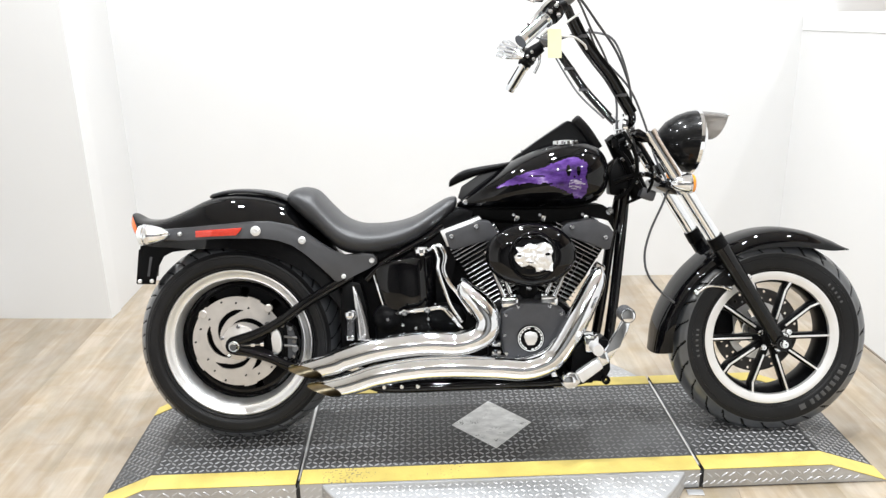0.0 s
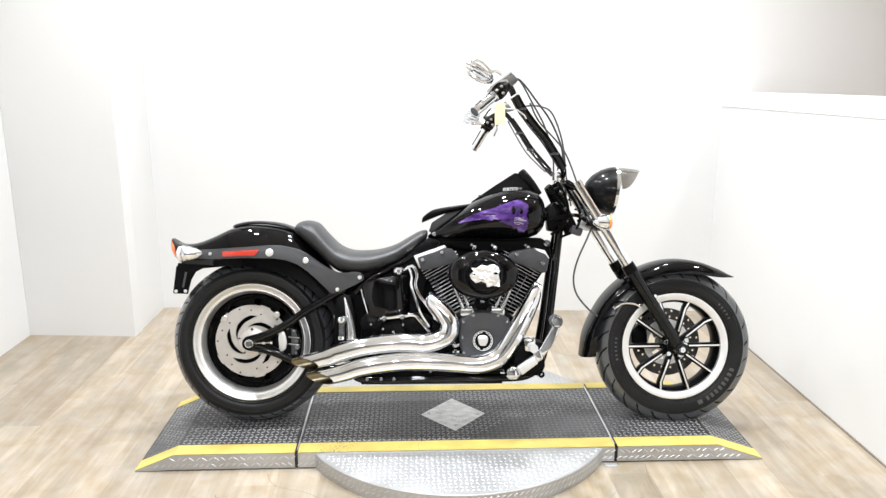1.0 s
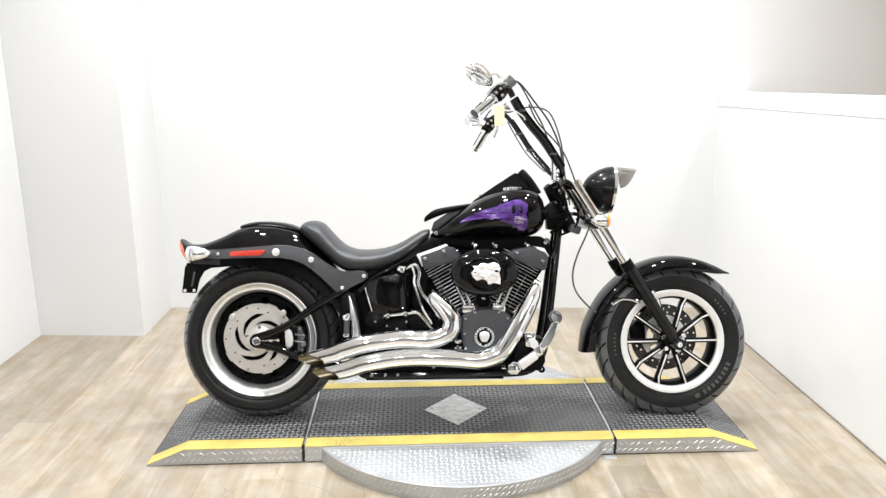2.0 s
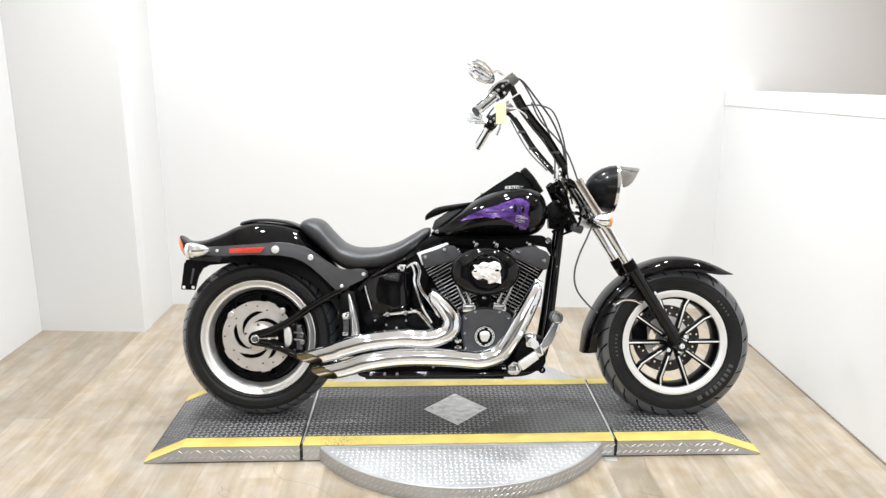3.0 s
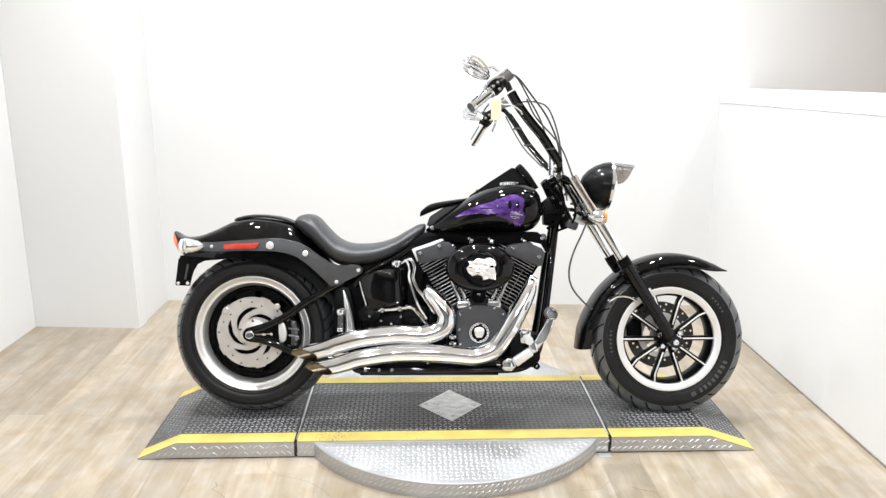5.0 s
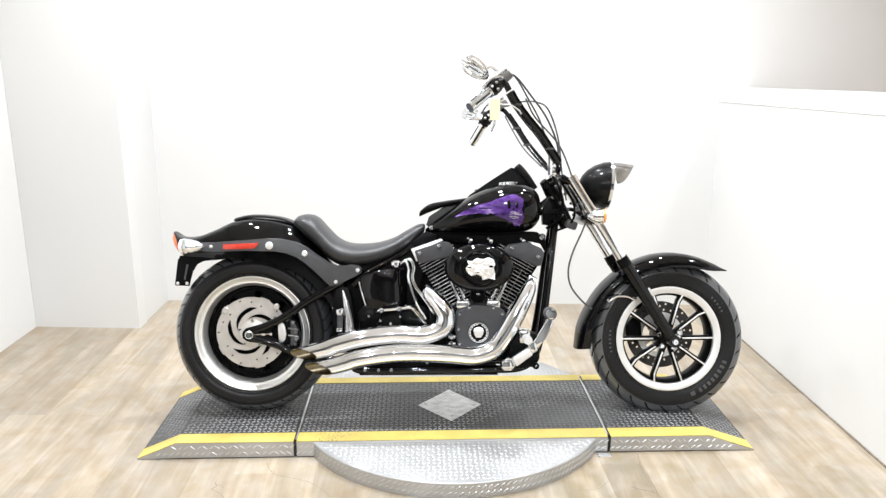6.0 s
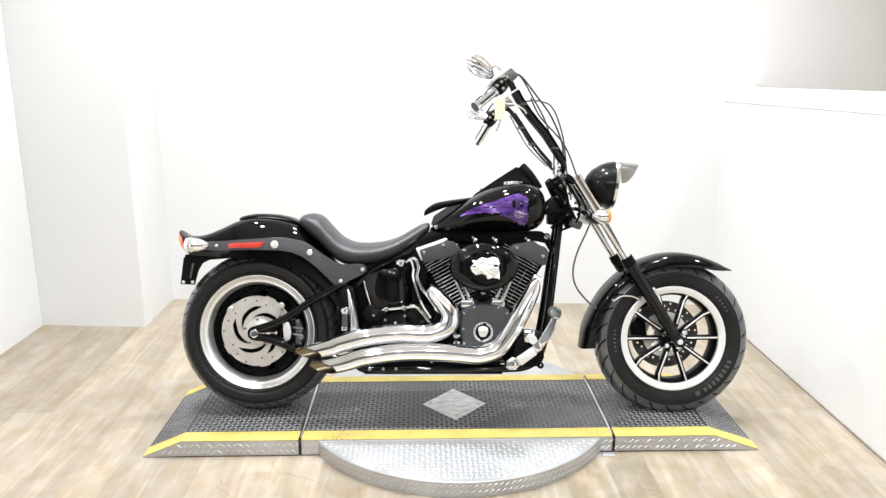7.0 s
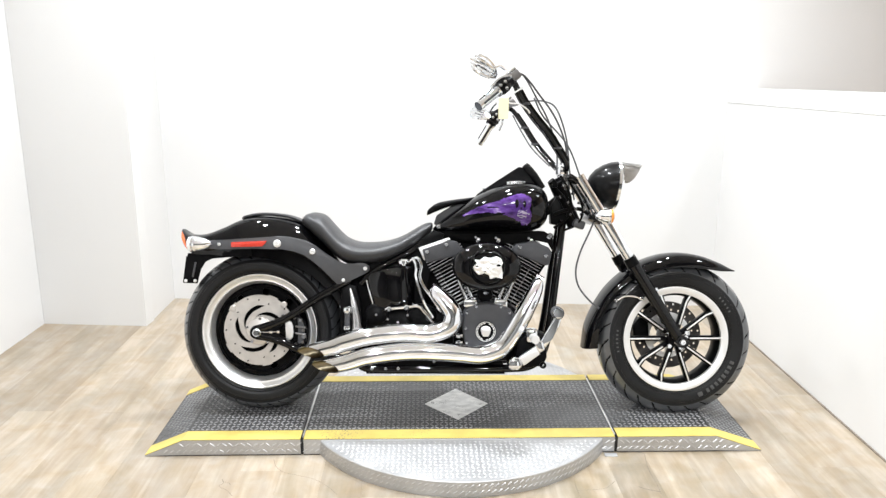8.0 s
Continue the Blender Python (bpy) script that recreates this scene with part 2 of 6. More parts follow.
    streaks.inputs["Scale"].default_value, streaks.inputs["Detail"].default_value, streaks.inputs["Distortion"].default_value = 6.0, 6, 0.5
    k(drift.outputs[0], streaks.inputs["Vector"])
    r8.inputs["From Min"].default_value, r8.inputs["From Max"].default_value = 0.36, 0.60
    k(streaks.outputs["Fac"], r8.inputs["Value"])
    m3.operation = "MULTIPLY"
    k(r7.outputs[0], m3.inputs[0])
    k(r8.outputs[0], m3.inputs[1])
    grime_falloff.inputs["Color2"].default_value = (0.172, 0.145, 0.098, 1)
    k(m3.outputs[0], grime_falloff.inputs["Fac"])
    k(soil.outputs[0], grime_falloff.inputs["Color1"])
    hsv = n.new("ShaderNodeHueSaturation")
    k(grime_falloff.outputs[0], hsv.inputs["Color"])
    k(m2.outputs[0], hsv.inputs["Value"])
    k(r5.outputs[0], hsv.inputs["Saturation"])
    k(hsv.outputs[0], p.inputs["Base Color"])
    r3.inputs["To Min"].default_value, r3.inputs["To Max"].default_value = 0.28, 0.46
    k(a.outputs["Fac"], r3.inputs["Value"])
    k(r3.outputs[0], p.inputs["Roughness"])
    bp = n.new("ShaderNodeBump")
    bp.inputs["Strength"].default_value, bp.inputs["Distance"].default_value = 0.18, 0.001
    k(b.outputs["Fac"], bp.inputs["Height"])
    k(bp.outputs[0], p.inputs["Normal"])
    return m


M_PLANK = plank_material()
M_CRACK = material("crack_dirt", (0.22, 0.185, 0.15), 0.8, vary=0.3, scale=60)
M_SUBFLOOR = material("plank_joint", (0.26, 0.20, 0.14), 0.7)


# ---- mesh helpers ----
def link(name, bm, mat, parent=None, label="", smooth=True, angle=35):
    """Links a bmesh as one mesh object, smooth but for its sharp edges."""
    bmesh.ops.recalc_face_normals(bm, faces=bm.faces)
    me = bpy.data.meshes.new(name)
    for f in bm.faces:
        f.smooth = smooth
    if smooth:
        lim = radians(angle)
        for e in bm.edges:
            if len(e.link_faces) == 2:
                e.smooth = e.calc_face_angle(0) < lim
    bm.to_mesh(me)
    bm.free()
    me.materials.append(mat)
    ob = new(name, me)
    if parent is not None:
        ob.parent = parent
    if label:
        ob["label"] = label
    return ob


def part(name, bm, mat, parent, label="", smooth=True, angle=35):
    """A mesh under a thing or under one of its parts, never deeper."""
    if parent.parent is not None and parent.parent.parent is not None:
        parent = parent.parent
    return link(name, bm, mat, parent, label, smooth, angle)


def curve_through(points, steps=8):
    """A smooth line through the points (Catmull-Rom), of any number of coordinates."""
    p = [np.array(q, float) for q in points]
    p = [2 * p[0] - p[1]] + p + [2 * p[-1] - p[-2]]
    out = []
    for i in range(1, len(p) - 2):
        for s in range(steps):
            t = s / steps
            a, b, c, d = p[i - 1], p[i], p[i + 1], p[i + 2]
            out.append(0.5 * (2 * b + (c - a) * t + (2 * a - 5 * b + 4 * c - d) * t * t + (3 * b - a - 3 * c + d) * t ** 3))
    out.append(p[-2])
    return out


def skin(bm, rings, closed=True, caps=True, loop=False):
    """Faces between rings of points, each ring with as many points as the next."""
    vs = [[bm.verts.new(Vector(q)) for q in r] for r in rings]
    n = len(vs[0])
    pairs = list(zip(vs, vs[1:])) + ([(vs[-1], vs[0])] if loop else [])
    for a, b in pairs:
        for i in range(n if closed else n - 1):
            j = (i + 1) % n
            bm.faces.new((a[i], a[j], b[j], b[i]))
    if caps and closed and not loop:
        bm.faces.new(list(reversed(vs[0])))
        bm.faces.new(vs[-1])
    return vs


def tube(points, radius, sides=12, steps=6, smooth=True, caps=True, bm=None, slash=None):
    """A round tube along a line. radius: a number or one for each point. slash: how far the end is drawn out, by direction."""
    bm = bm or bmesh.new()
    rads = radius if isinstance(radius, (list, tuple)) else [radius] * len(points)
    rows = [(*q, r) for q, r in zip(points, rads)]
    line = curve_through(rows, steps) if smooth and len(points) > 2 else [np.array(q, float) for q in rows]
    pts = [Vector(q[:3]) for q in line]
    rings, side = [], None
    left = [0.0] * len(pts)
    for i in range(len(pts) - 2, -1, -1):
        left[i] = left[i + 1] + (pts[i + 1] - pts[i]).length
    for i, q in enumerate(pts):
        tan = (pts[min(i + 1, len(pts) - 1)] - pts[max(i - 1, 0)]).normalized()
        if side is None:
            side = tan.orthogonal().normalized()
        side = (side - tan * side.dot(tan)).normalized()
        other = tan.cross(side)
        ring = []
        for s in range(sides):
            a = 2 * math.pi * s / sides
            d = side * math.cos(a) + other * math.sin(a)
            v = q + d * float(line[i][3])
            if slash is not None and left[i] < 0.18:
                v = v + tan * (d.dot(Vector(slash)) * (1 - left[i] / 0.18))
            ring.append(v)
        rings.append(ring)
    skin(bm, rings, caps=caps)
    return bm


def lathe(profile, axis="y", center=(0, 0, 0), segs=48, closed_profile=False, scale=(1, 1), bm=None):
    """Turns a profile of (along, radius) round an axis."""
    bm = bm or bmesh.new()
    rings = []
    for s in range(segs):
        a = 2 * math.pi * s / segs
        ca, sa = math.cos(a), math.sin(a)
        ring = []
        for d, r in profile:
            if axis == "y":
                q = (r * ca * scale[0], d, r * sa * scale[1])
            elif axis == "x":
                q = (d, r * ca * scale[0], r * sa * scale[1])
            else:
                q = (r * ca * scale[0], r * sa * scale[1], d)
            ring.append(Vector(q) + Vector(center))
        rings.append(ring)
    skin(bm, rings, closed=closed_profile, caps=False, loop=True)
    bmesh.ops.remove_doubles(bm, verts=bm.verts, dist=1e-5)
    return bm


def box(size, center=(0, 0, 0), bevel=0.0, turn=None, bm=None, segments=2):
    bm = bm or bmesh.new()
    made = bmesh.ops.create_cube(bm, size=1.0)["verts"]
    bmesh.ops.scale(bm, vec=size, verts=made)
    if bevel:
        edges = list({e for v in made for e in v.link_edges})
        made = list({v for f in bmesh.ops.bevel(bm, geom=edges, offset=bevel, segments=segments, profile=0.5, affect="EDGES")["faces"] for v in f.verts} | {v for v in made if v.is_valid})
    if turn is not None:
        bmesh.ops.transform(bm, matrix=turn.to_4x4(), verts=made)
    bmesh.ops.translate(bm, vec=center, verts=made)
    return bm


def slab(outline, u0, u1, bevel=0.004, bm=None, segments=2):
    """An outline of (x, z), made solid between the sideways distances u0 and u1 (towards the right-hand side of the machine, -y)."""
    bm = bm or bmesh.new()
    lo = [bm.verts.new((x, -u0, z)) for x, z in outline]
    hi = [bm.verts.new((x, -u1, z)) for x, z in outline]
    bm.faces.new(lo)
    top = bm.faces.new(list(reversed(hi)))
    n = len(outline)
    for i in range(n):
        j = (i + 1) % n
        bm.faces.new((lo[i], hi[i], hi[j], lo[j]))
    if bevel:
        edges = list({e for v in lo + hi for e in v.link_edges})
        bmesh.ops.bevel(bm, geom=edges, offset=bevel, segments=segments, profile=0.6, affect="EDGES", clamp_overlap=True)
    return bm


def rod(a, b, r, sides=14, bm=None, r2=None):
    return tube([a, b], [r, r if r2 is None else r2], sides, bm=bm, smooth=False)


def bolt(x, u, z, r=0.008, h=0.006):
    """A round-headed bolt that faces the right-hand side."""
    return lathe([(-u + 0.002, 0), (-u + 0.002, r), (-u - h * 0.6, r), (-u - h, r * 0.7), (-u - h, r * 0.35), (-u - h * 0.6, r * 0.3), (-u - h * 0.6, 0)], "y", (x, 0, z), 14)


def loft(stations, n_exp=2.4, sides=40, steps=5, caps=True):
    """Closed sections along x: (x, bottom, top, half width)."""
    line = curve_through(stations, steps)
    rings = []
    for x, lo, hi, hw in line:
        ring = []
        for s in range(sides):
            a = 2 * math.pi * s / sides
            c, d = math.cos(a), math.sin(a)
            ring.append((x, hw * math.copysign(abs(c) ** (2 / n_exp), c), (lo + hi) / 2 + (hi - lo) / 2 * math.copysign(abs(d) ** (2 / n_exp), d)))
        rings.append(ring)
    bm = bmesh.new()
    skin(bm, rings, caps=caps)
    return bm


def shell(stations, exp=2.6, sides=24, steps=5, thick=0.004):
    """A fender: from the lower edge of one side over the crown to the other. (crown x, crown z, lower x, lower z, half width)."""
    line = curve_through(stations, steps)
    outer = []
    for cx, cz, lx, lz, hw in line:
        ring = []
        for s in range(sides + 1):
            a = math.pi * s / sides
            c, d = math.cos(a), math.sin(a)
            side, up = math.copysign(abs(c) ** (2 / exp), c), abs(d) ** (2 / exp)
            ring.append((lx + (cx - lx) * up, hw * side, lz + (cz - lz) * up))
        outer.append(ring)
    bm = bmesh.new()
    skin(bm, outer, closed=False, caps=False)
    bmesh.ops.recalc_face_normals(bm, faces=bm.faces)
    bmesh.ops.solidify(bm, geom=list(bm.faces), thickness=thick)
    return bm


# ---- the room ----
def structure(name, bm, mat, label):
    ob = link(name, bm, mat, smooth=False)
    return tagged(ob, label, name.split("_")[0], kind="structure")


ROOM_H = CEILING


def wall_box(name, a, b, thick, z0, z1, mat, label):
    """A wall whose inner face runs from a to b on the plan, its thickness to the left of that way (right: minus)."""
    ax, ay = a
    bx, by = b
    d = Vector((bx - ax, by - ay)).normalized()
    nx, ny = -d.y * thick, d.x * thick
    bm = bmesh.new()
    lo = [bm.verts.new((x, y, z0)) for x, y in ((ax, ay), (bx, by), (bx + nx, by + ny), (ax + nx, ay + ny))]
    hi = [bm.verts.new((v.co.x, v.co.y, z1)) for v in lo]
    bm.faces.new(lo)
    bm.faces.new(hi)
    for i in range(4):
        bm.faces.new((lo[i], lo[(i + 1) % 4], hi[(i + 1) % 4], hi[i]))
    return structure(name, bm, mat, label)


LX, RX, SY, FY = -1.49, 2.41, -3.4, -6.4
wall_box("wall_north", (3.58, 1.4365), (-0.90, 1.70), -0.12, 0, ROOM_H, M_WALL, "plain white painted wall behind the motorcycle")
wall_box("wall_pier_side", (-0.898, 1.70), (-0.898, 1.286), -0.10, 0, ROOM_H, M_WALL, "white painted side of the wall's projecting pier")
wall_box("wall_pier", (-0.898, 1.187), (LX, 1.235), -0.10, 0, ROOM_H, M_WALL, "white painted face of the projecting pier")
wall_box("wall_west", (LX, 1.234), (LX - 0.03, SY), -0.12, 0, ROOM_H, M_WALL, "plain white painted wall beside the pier")
PONY = [(SY, 1.366), (1.53, 1.226)]  # the half-height wall's top falls a little towards the back
bm = bmesh.new()
skin(bm, [[(RX, y, 0), (RX, y, z), (RX + 0.14, y, z), (RX + 0.14, y, 0)] for y, z in PONY])
structure("wall_east", bm, M_WALL, "white half-height wall beside the display platform")
# out of view; added so its bounce warms the north wall's right end
wall_box("wall_east_upper", (RX + 1.04, SY), (RX + 1.04, 1.50), -0.12, 0, ROOM_H, M_BEIGE, "unseen beige wall beyond the half-height wall, added for its warm bounce")
# unseen walls behind the camera, added to keep reflections in the gloss black dark
wall_box("wall_hall_west", (LX - 0.55, SY), (LX - 0.55, FY), -0.12, 0, ROOM_H, M_HALL, "unseen dark grey side wall beyond the bay, added for dark reflections")
wall_box("wall_hall_return_west", (LX - 0.03, SY - 0.002), (LX - 0.55, SY - 0.002), -0.12, 0, ROOM_H, M_HALL, "unseen dark grey return wall, added for dark reflections")
wall_box("wall_hall_east", (RX + 0.75, FY), (RX + 0.75, SY), -0.12, 0, ROOM_H, M_HALL, "unseen dark grey side wall beyond the bay, added for dark reflections")
wall_box("wall_hall_return_east", (RX + 1.16, SY - 0.002), (RX, SY - 0.002), -0.12, 0, ROOM_H, M_HALL, "unseen dark grey return wall, added for dark reflections")
wall_box("wall_south", (LX - 0.65, FY), (RX + 0.85, FY), -0.12, 0, ROOM_H, M_HALL, "unseen dark grey far wall, added for dark reflections")
structure("trim_floor_edge", box((0.007, 1.50 - SY, 0.006), (RX - 0.0035, (SY + 1.50) / 2, 0.003), 0.001), M_CRACK, "thin dark line of dirt along the foot of the half-height wall")
bm = bmesh.new()
skin(bm, [[(RX - 0.003, y, z + 0.001), (RX - 0.003, y, z + 0.076), (RX, y, z + 0.080), (RX + 0.147, y, z + 0.080), (RX + 0.150, y, z + 0.076), (RX + 0.150, y, z + 0.001)] for y, z in (PONY[0], (1.50, 1.227))])
structure("trim_half_wall_cap", bm, M_TRIM, "white painted cap board on the half-height wall")
structure("ceiling", box((5.9, 8.5, 0.1), (0.75, -2.3, CEILING + 0.05)), M_CEIL, "plain white ceiling above the showroom")

downlight = tagged(new("ceiling_light"), "round white downlight set in the ceiling", "ceiling light", group="ceiling downlights")
part("bezel", lathe([(0.0, 0.125), (-0.012, 0.122), (-0.016, 0.112), (-0.012, 0.100), (0.0, 0.098)], "z", (0, 0, 0), 36), M_FIXTURE, downlight)
part("reflector", lathe([(-0.010, 0.099), (-0.028, 0.080), (-0.030, 0)], "z", (0, 0, 0), 36), M_ALU, downlight)
downlight.matrix_world = pose(*SPOTS[0], CEILING)
# the last copy houses the added lamp beyond the half-height wall
for tx, ty in SPOTS[1:]:
    copy_thing(downlight, pose(tx, ty, CEILING))

# ---- the display platform ----
TOP = 0.065
PY0, PY1 = -0.291, 0.306
GAP_L, GAP_R = 0.196, 1.401
TIP_L, BEND_L, BEND_R, TIP_R = -0.402, -0.255, 1.790, 1.968


def lugs(name, cells, mat, parent, place, length=0.021, width=0.0062, height=0.0016):
    """Raised checker lugs: (s, t, turn) on a surface; place(s, t) gives the point, its s way, t way and normal."""
    verts, faces = [], []
    for s, t, turn in cells:
        o, es, et, en = place(s, t)
        c, d = math.cos(turn), math.sin(turn)
        el, ew = es * c + et * d, et * c - es * d
        k = len(verts)
        for dl, dw, dh in ((-1, 0, 0), (-0.45, -1, 0), (0.45, -1, 0), (1, 0, 0), (0.45, 1, 0), (-0.45, 1, 0), (-0.55, 0, 1), (0.55, 0, 1)):
            verts.append(tuple(o + el * (dl * length / 2) + ew * (dw * width / 2) + en * (dh * height)))
        faces += [tuple(k + i for i in f) for f in ((0, 1, 6), (1, 2, 7, 6), (2, 3, 7), (3, 4, 7), (4, 5, 6, 7), (5, 0, 6))]
    me = bpy.data.meshes.new(name)
    me.from_pydata(verts, [], faces)
    me.materials.append(mat)
    ob = new(name, me)
    ob.parent = parent
    return tagged(ob, kind="stuff")


def herringbone(s0, s1, t0, t1, keep=lambda s, t: True, step=0.0190, row=0.0205):
    """Rows of zigzag lugs."""
    ns, nt = int((s1 - s0) / step), int((t1 - t0) / row)
    cells = [(s0 + (s1 - s0) * (i + 0.5) / ns, t0 + (t1 - t0) * (j + 0.5) / nt, radians(42 if (i + j) % 2 else -42)) for i in range(ns) for j in range(nt)]
    return [c for c in cells if keep(c[0], c[1])]


def slash_rows(s0, s1, t0, t1, cross=0.0):
    """Two staggered rows of slanting lugs, a share of them lying the other way."""
    out, n = [], int((s1 - s0) / 0.0225)
    rnd = random.Random(5)
    for j, t in enumerate((t0 + (t1 - t0) * 0.27, t0 + (t1 - t0) * 0.73)):
        for i in range(n):
            out.append((s0 + (s1 - s0) * (i + 0.25 + 0.5 * j) / n, t, radians(-38 if rnd.random() < cross else 38)))
    return out


EX, EY, EZ = Vector((1, 0, 0)), Vector((0, 1, 0)), Vector((0, 0, 1))


def worn(x, y):
    """Where feet have rubbed the lugs of the middle deck flat."""
    edge = 0.030 * noise.noise(Vector((x * 9, y * 9, 4))) + 0.018 * noise.noise(Vector((x * 30, y * 30, 6)))
    return GAP_L < x < GAP_R and y < float(np.interp(x, (0.2, 0.55, 0.80, 0.95, 1.05, 1.40), (-0.24, -0.25, -0.22, -0.13, -0.03, 0.03))) + edge


def deck_section(name, x0, x1, tip, label):
    """One section of the platform: dark top, yellow tapes along both edges, bright skirts; with a tip, its end slopes to the floor.
    x0 is the inner end, x1 where the slope begins, tip where it meets the floor."""
    thing = tagged(new(name), label, "display platform", group="platform sections")
    line = [x0, x1] if tip is None else [x0, x1, tip]
    hs = [TOP, TOP] if tip is None else [TOP, TOP, 0.004]
    bm = bmesh.new()
    rings = [[(x, PY0 + 0.002, 0.0), (x, PY0 + 0.002, h), (x, PY1 - 0.002, h), (x, PY1 - 0.002, 0.0)] for x, h in zip(line, hs)]
    skin(bm, rings)
    part("deck", bm, M_MAT, thing, "dark grey checker plate, scuffed paler along the front", smooth=False)
    for y0, y1 in ((PY0, PY0 + 0.072), (PY1 - 0.058, PY1)):
        bm = bmesh.new()
        skin(bm, [[(x, y0, h), (x, y0, h + 0.002), (x, y1, h + 0.002), (x, y1, h)] for x, h in zip(line, hs)])
        part("edge_tape", bm, M_YELLOW, thing, "worn yellow safety tape", smooth=False)
    for y, s in ((PY0, -1), (PY1, 1)):
        bm = bmesh.new()
        skin(bm, [[(x, y + s * 0.001, min(0.005, h * 0.3)), (x, y + s * 0.001, h - 0.001), (x, y - s * 0.001, h - 0.001), (x, y - s * 0.001, min(0.005, h * 0.3))] for x, h in zip(line, hs)])
        part("skirt", bm, M_PLATE, thing, "bare aluminium checker plate", smooth=False)
    a, b = min(x0, x1), max(x0, x1)
    lugs("tread", herringbone(a + 0.004, b - 0.004, PY0 + 0.078, PY1 - 0.063, lambda s, t: abs(s - 0.798) / 0.14 + abs(t - 0.012) / 0.155 > 1 and not worn(s, t)), M_LUG, thing,
         lambda s, t: (Vector((s, t, TOP)), EX, EY, EZ), 0.0200, 0.0068, 0.0022)
    rubbed = [c for c in herringbone(a + 0.004, b - 0.004, PY0 + 0.078, PY1 - 0.063, worn) if abs(c[0] - 0.798) / 0.14 + abs(c[1] - 0.012) / 0.155 > 1]
    if rubbed:
        lugs("rubbed_tread", rubbed, M_WORNLUG, thing, lambda s, t: (Vector((s, t, TOP)), EX, EY, EZ), 0.0190, 0.0062, 0.0010)
    lugs("skirt_tread", slash_rows(a, b, 0.004, TOP - 0.004, 0.30), M_PLATELUG, thing, lambda s, t: (Vector((s, PY0 - 0.001, t)), EX, EZ, -EY), 0.0255, 0.0056, 0.0018)
    if tip is not None:
        way = Vector((tip - x1, 0, 0.004 - TOP))
        run = way.length
        es = way.normalized()
        en = es.cross(EY)
        en = en if en.z > 0 else -en
        lugs("slope_tread", herringbone(0.004, run - 0.008, PY0 + 0.078, PY1 - 0.063), M_LUG, thing,
             lambda s, t: (Vector((x1, 0, TOP)) + es * s + EY * t, es, EY, en), 0.0215, 0.0070, 0.0022)
        reach = abs(tip - x1)
        lugs("skirt_tread", [c for c in slash_rows(min(x1, tip), max(x1, tip), 0.004, TOP - 0.004, 0.30)
                             if c[1] + 0.012 < TOP * (1 - abs(c[0] - x1) / reach)], M_PLATELUG, thing,
             lambda s, t: (Vector((s, PY0 - 0.001, t)), EX, EZ, -EY), 0.0255, 0.0056, 0.0018)
    return thing


middle = deck_section("platform_deck", GAP_L + 0.006, GAP_R - 0.006, None, "dark checker-plate platform deck with yellow tape edges on a turntable")
deck_section("platform_ramp", GAP_L - 0.006, BEND_L, TIP_L, "dark checker-plate end ramp under the rear wheel")
deck_section("platform_ramp", GAP_R + 0.006, BEND_R, TIP_R, "dark checker-plate end ramp under the front wheel")

# the pale lozenge in the middle of the deck
bm = bmesh.new()
skin(bm, [[(0.665, 0.010, z), (0.799, -0.137, z), (0.929, 0.010, z), (0.799, 0.160, z)] for z in (TOP - 0.004, TOP + 0.0025)])
part("lozenge_plate", bm, M_SCUFF, middle, "bare scuffed aluminium lozenge", smooth=False)
part("foot_tab", box((0.048, 0.026, 0.003), (1.378, -0.313, 0.0018), 0.0008, Matrix.Rotation(radians(-4), 3, "Z")), M_PLATE, middle, "small bare metal tab on the floor", smooth=False)

# hinge lines between the sections
for gx in (GAP_L, GAP_R):
    part("hinge_strip", box((0.008, PY1 - PY0 - 0.004, 0.05), (gx, (PY0 + PY1) / 2, 0.028), 0.001), M_GAP, middle, "black joint between two sections", smooth=False)
    part("hinge_pin", rod((gx, PY0 + 0.03, 0.060), (gx, PY1 - 0.03, 0.060), 0.0035, 8), M_ALU, middle)

# turntable disc that shows in front of and behind the deck
DC, DR, DTOP = (0.808, 0.034), 0.632, 0.060
turntable = tagged(new("turntable_disc"), "round bare aluminium checker-plate turntable under the platform deck", "turntable")
disc = lathe([(0.0, 0), (0.0, DR), (DTOP - 0.003, DR), (DTOP, DR - 0.003), (DTOP, 0)], "z", (*DC, 0), 128)
part("disc", disc, M_PLATE, turntable)
def on_disc(s, t):
    return math.hypot(s - DC[0], t - DC[1]) < DR - 0.014


lugs("disc_tread", herringbone(DC[0] - DR, DC[0] + DR, DC[1] - DR, PY0 - 0.008, on_disc) + herringbone(DC[0] - DR, DC[0] + DR, PY1 + 0.008, DC[1] + DR, on_disc),
     M_PLATELUG, turntable, lambda s, t: (Vector((s, t, DTOP)), EX, EY, EZ), 0.0165, 0.0052, 0.0011)


def on_rim(s, t):
    a = s / DR
    en = Vector((math.cos(a), math.sin(a), 0))
    return Vector((*DC, 0)) + en * DR + EZ * t, Vector((-math.sin(a), math.cos(a), 0)), EZ, en


lugs("rim_tread", slash_rows(-math.pi * DR, 0, 0.005, DTOP - 0.005), M_PLATELUG, turntable, on_rim, 0.0245, 0.0052, 0.0016)

# ---- the motorcycle: x forward from the rear axle, -y to its right, z up; it leans on its side stand ----
LEAN, YAW = 12.0, 1.2
BIKE = Matrix.Translation((0, 0, TOP + 0.002)) @ pose(0, 0, 0, 0, 0, -YAW) @ pose(0, 0, 0, -LEAN, 0, 0)
bike = tagged(new("motorcycle"), "black cruiser motorcycle with chrome exhausts, tall handlebars and purple flame tank", "motorcycle")
bike.matrix_world = BIKE
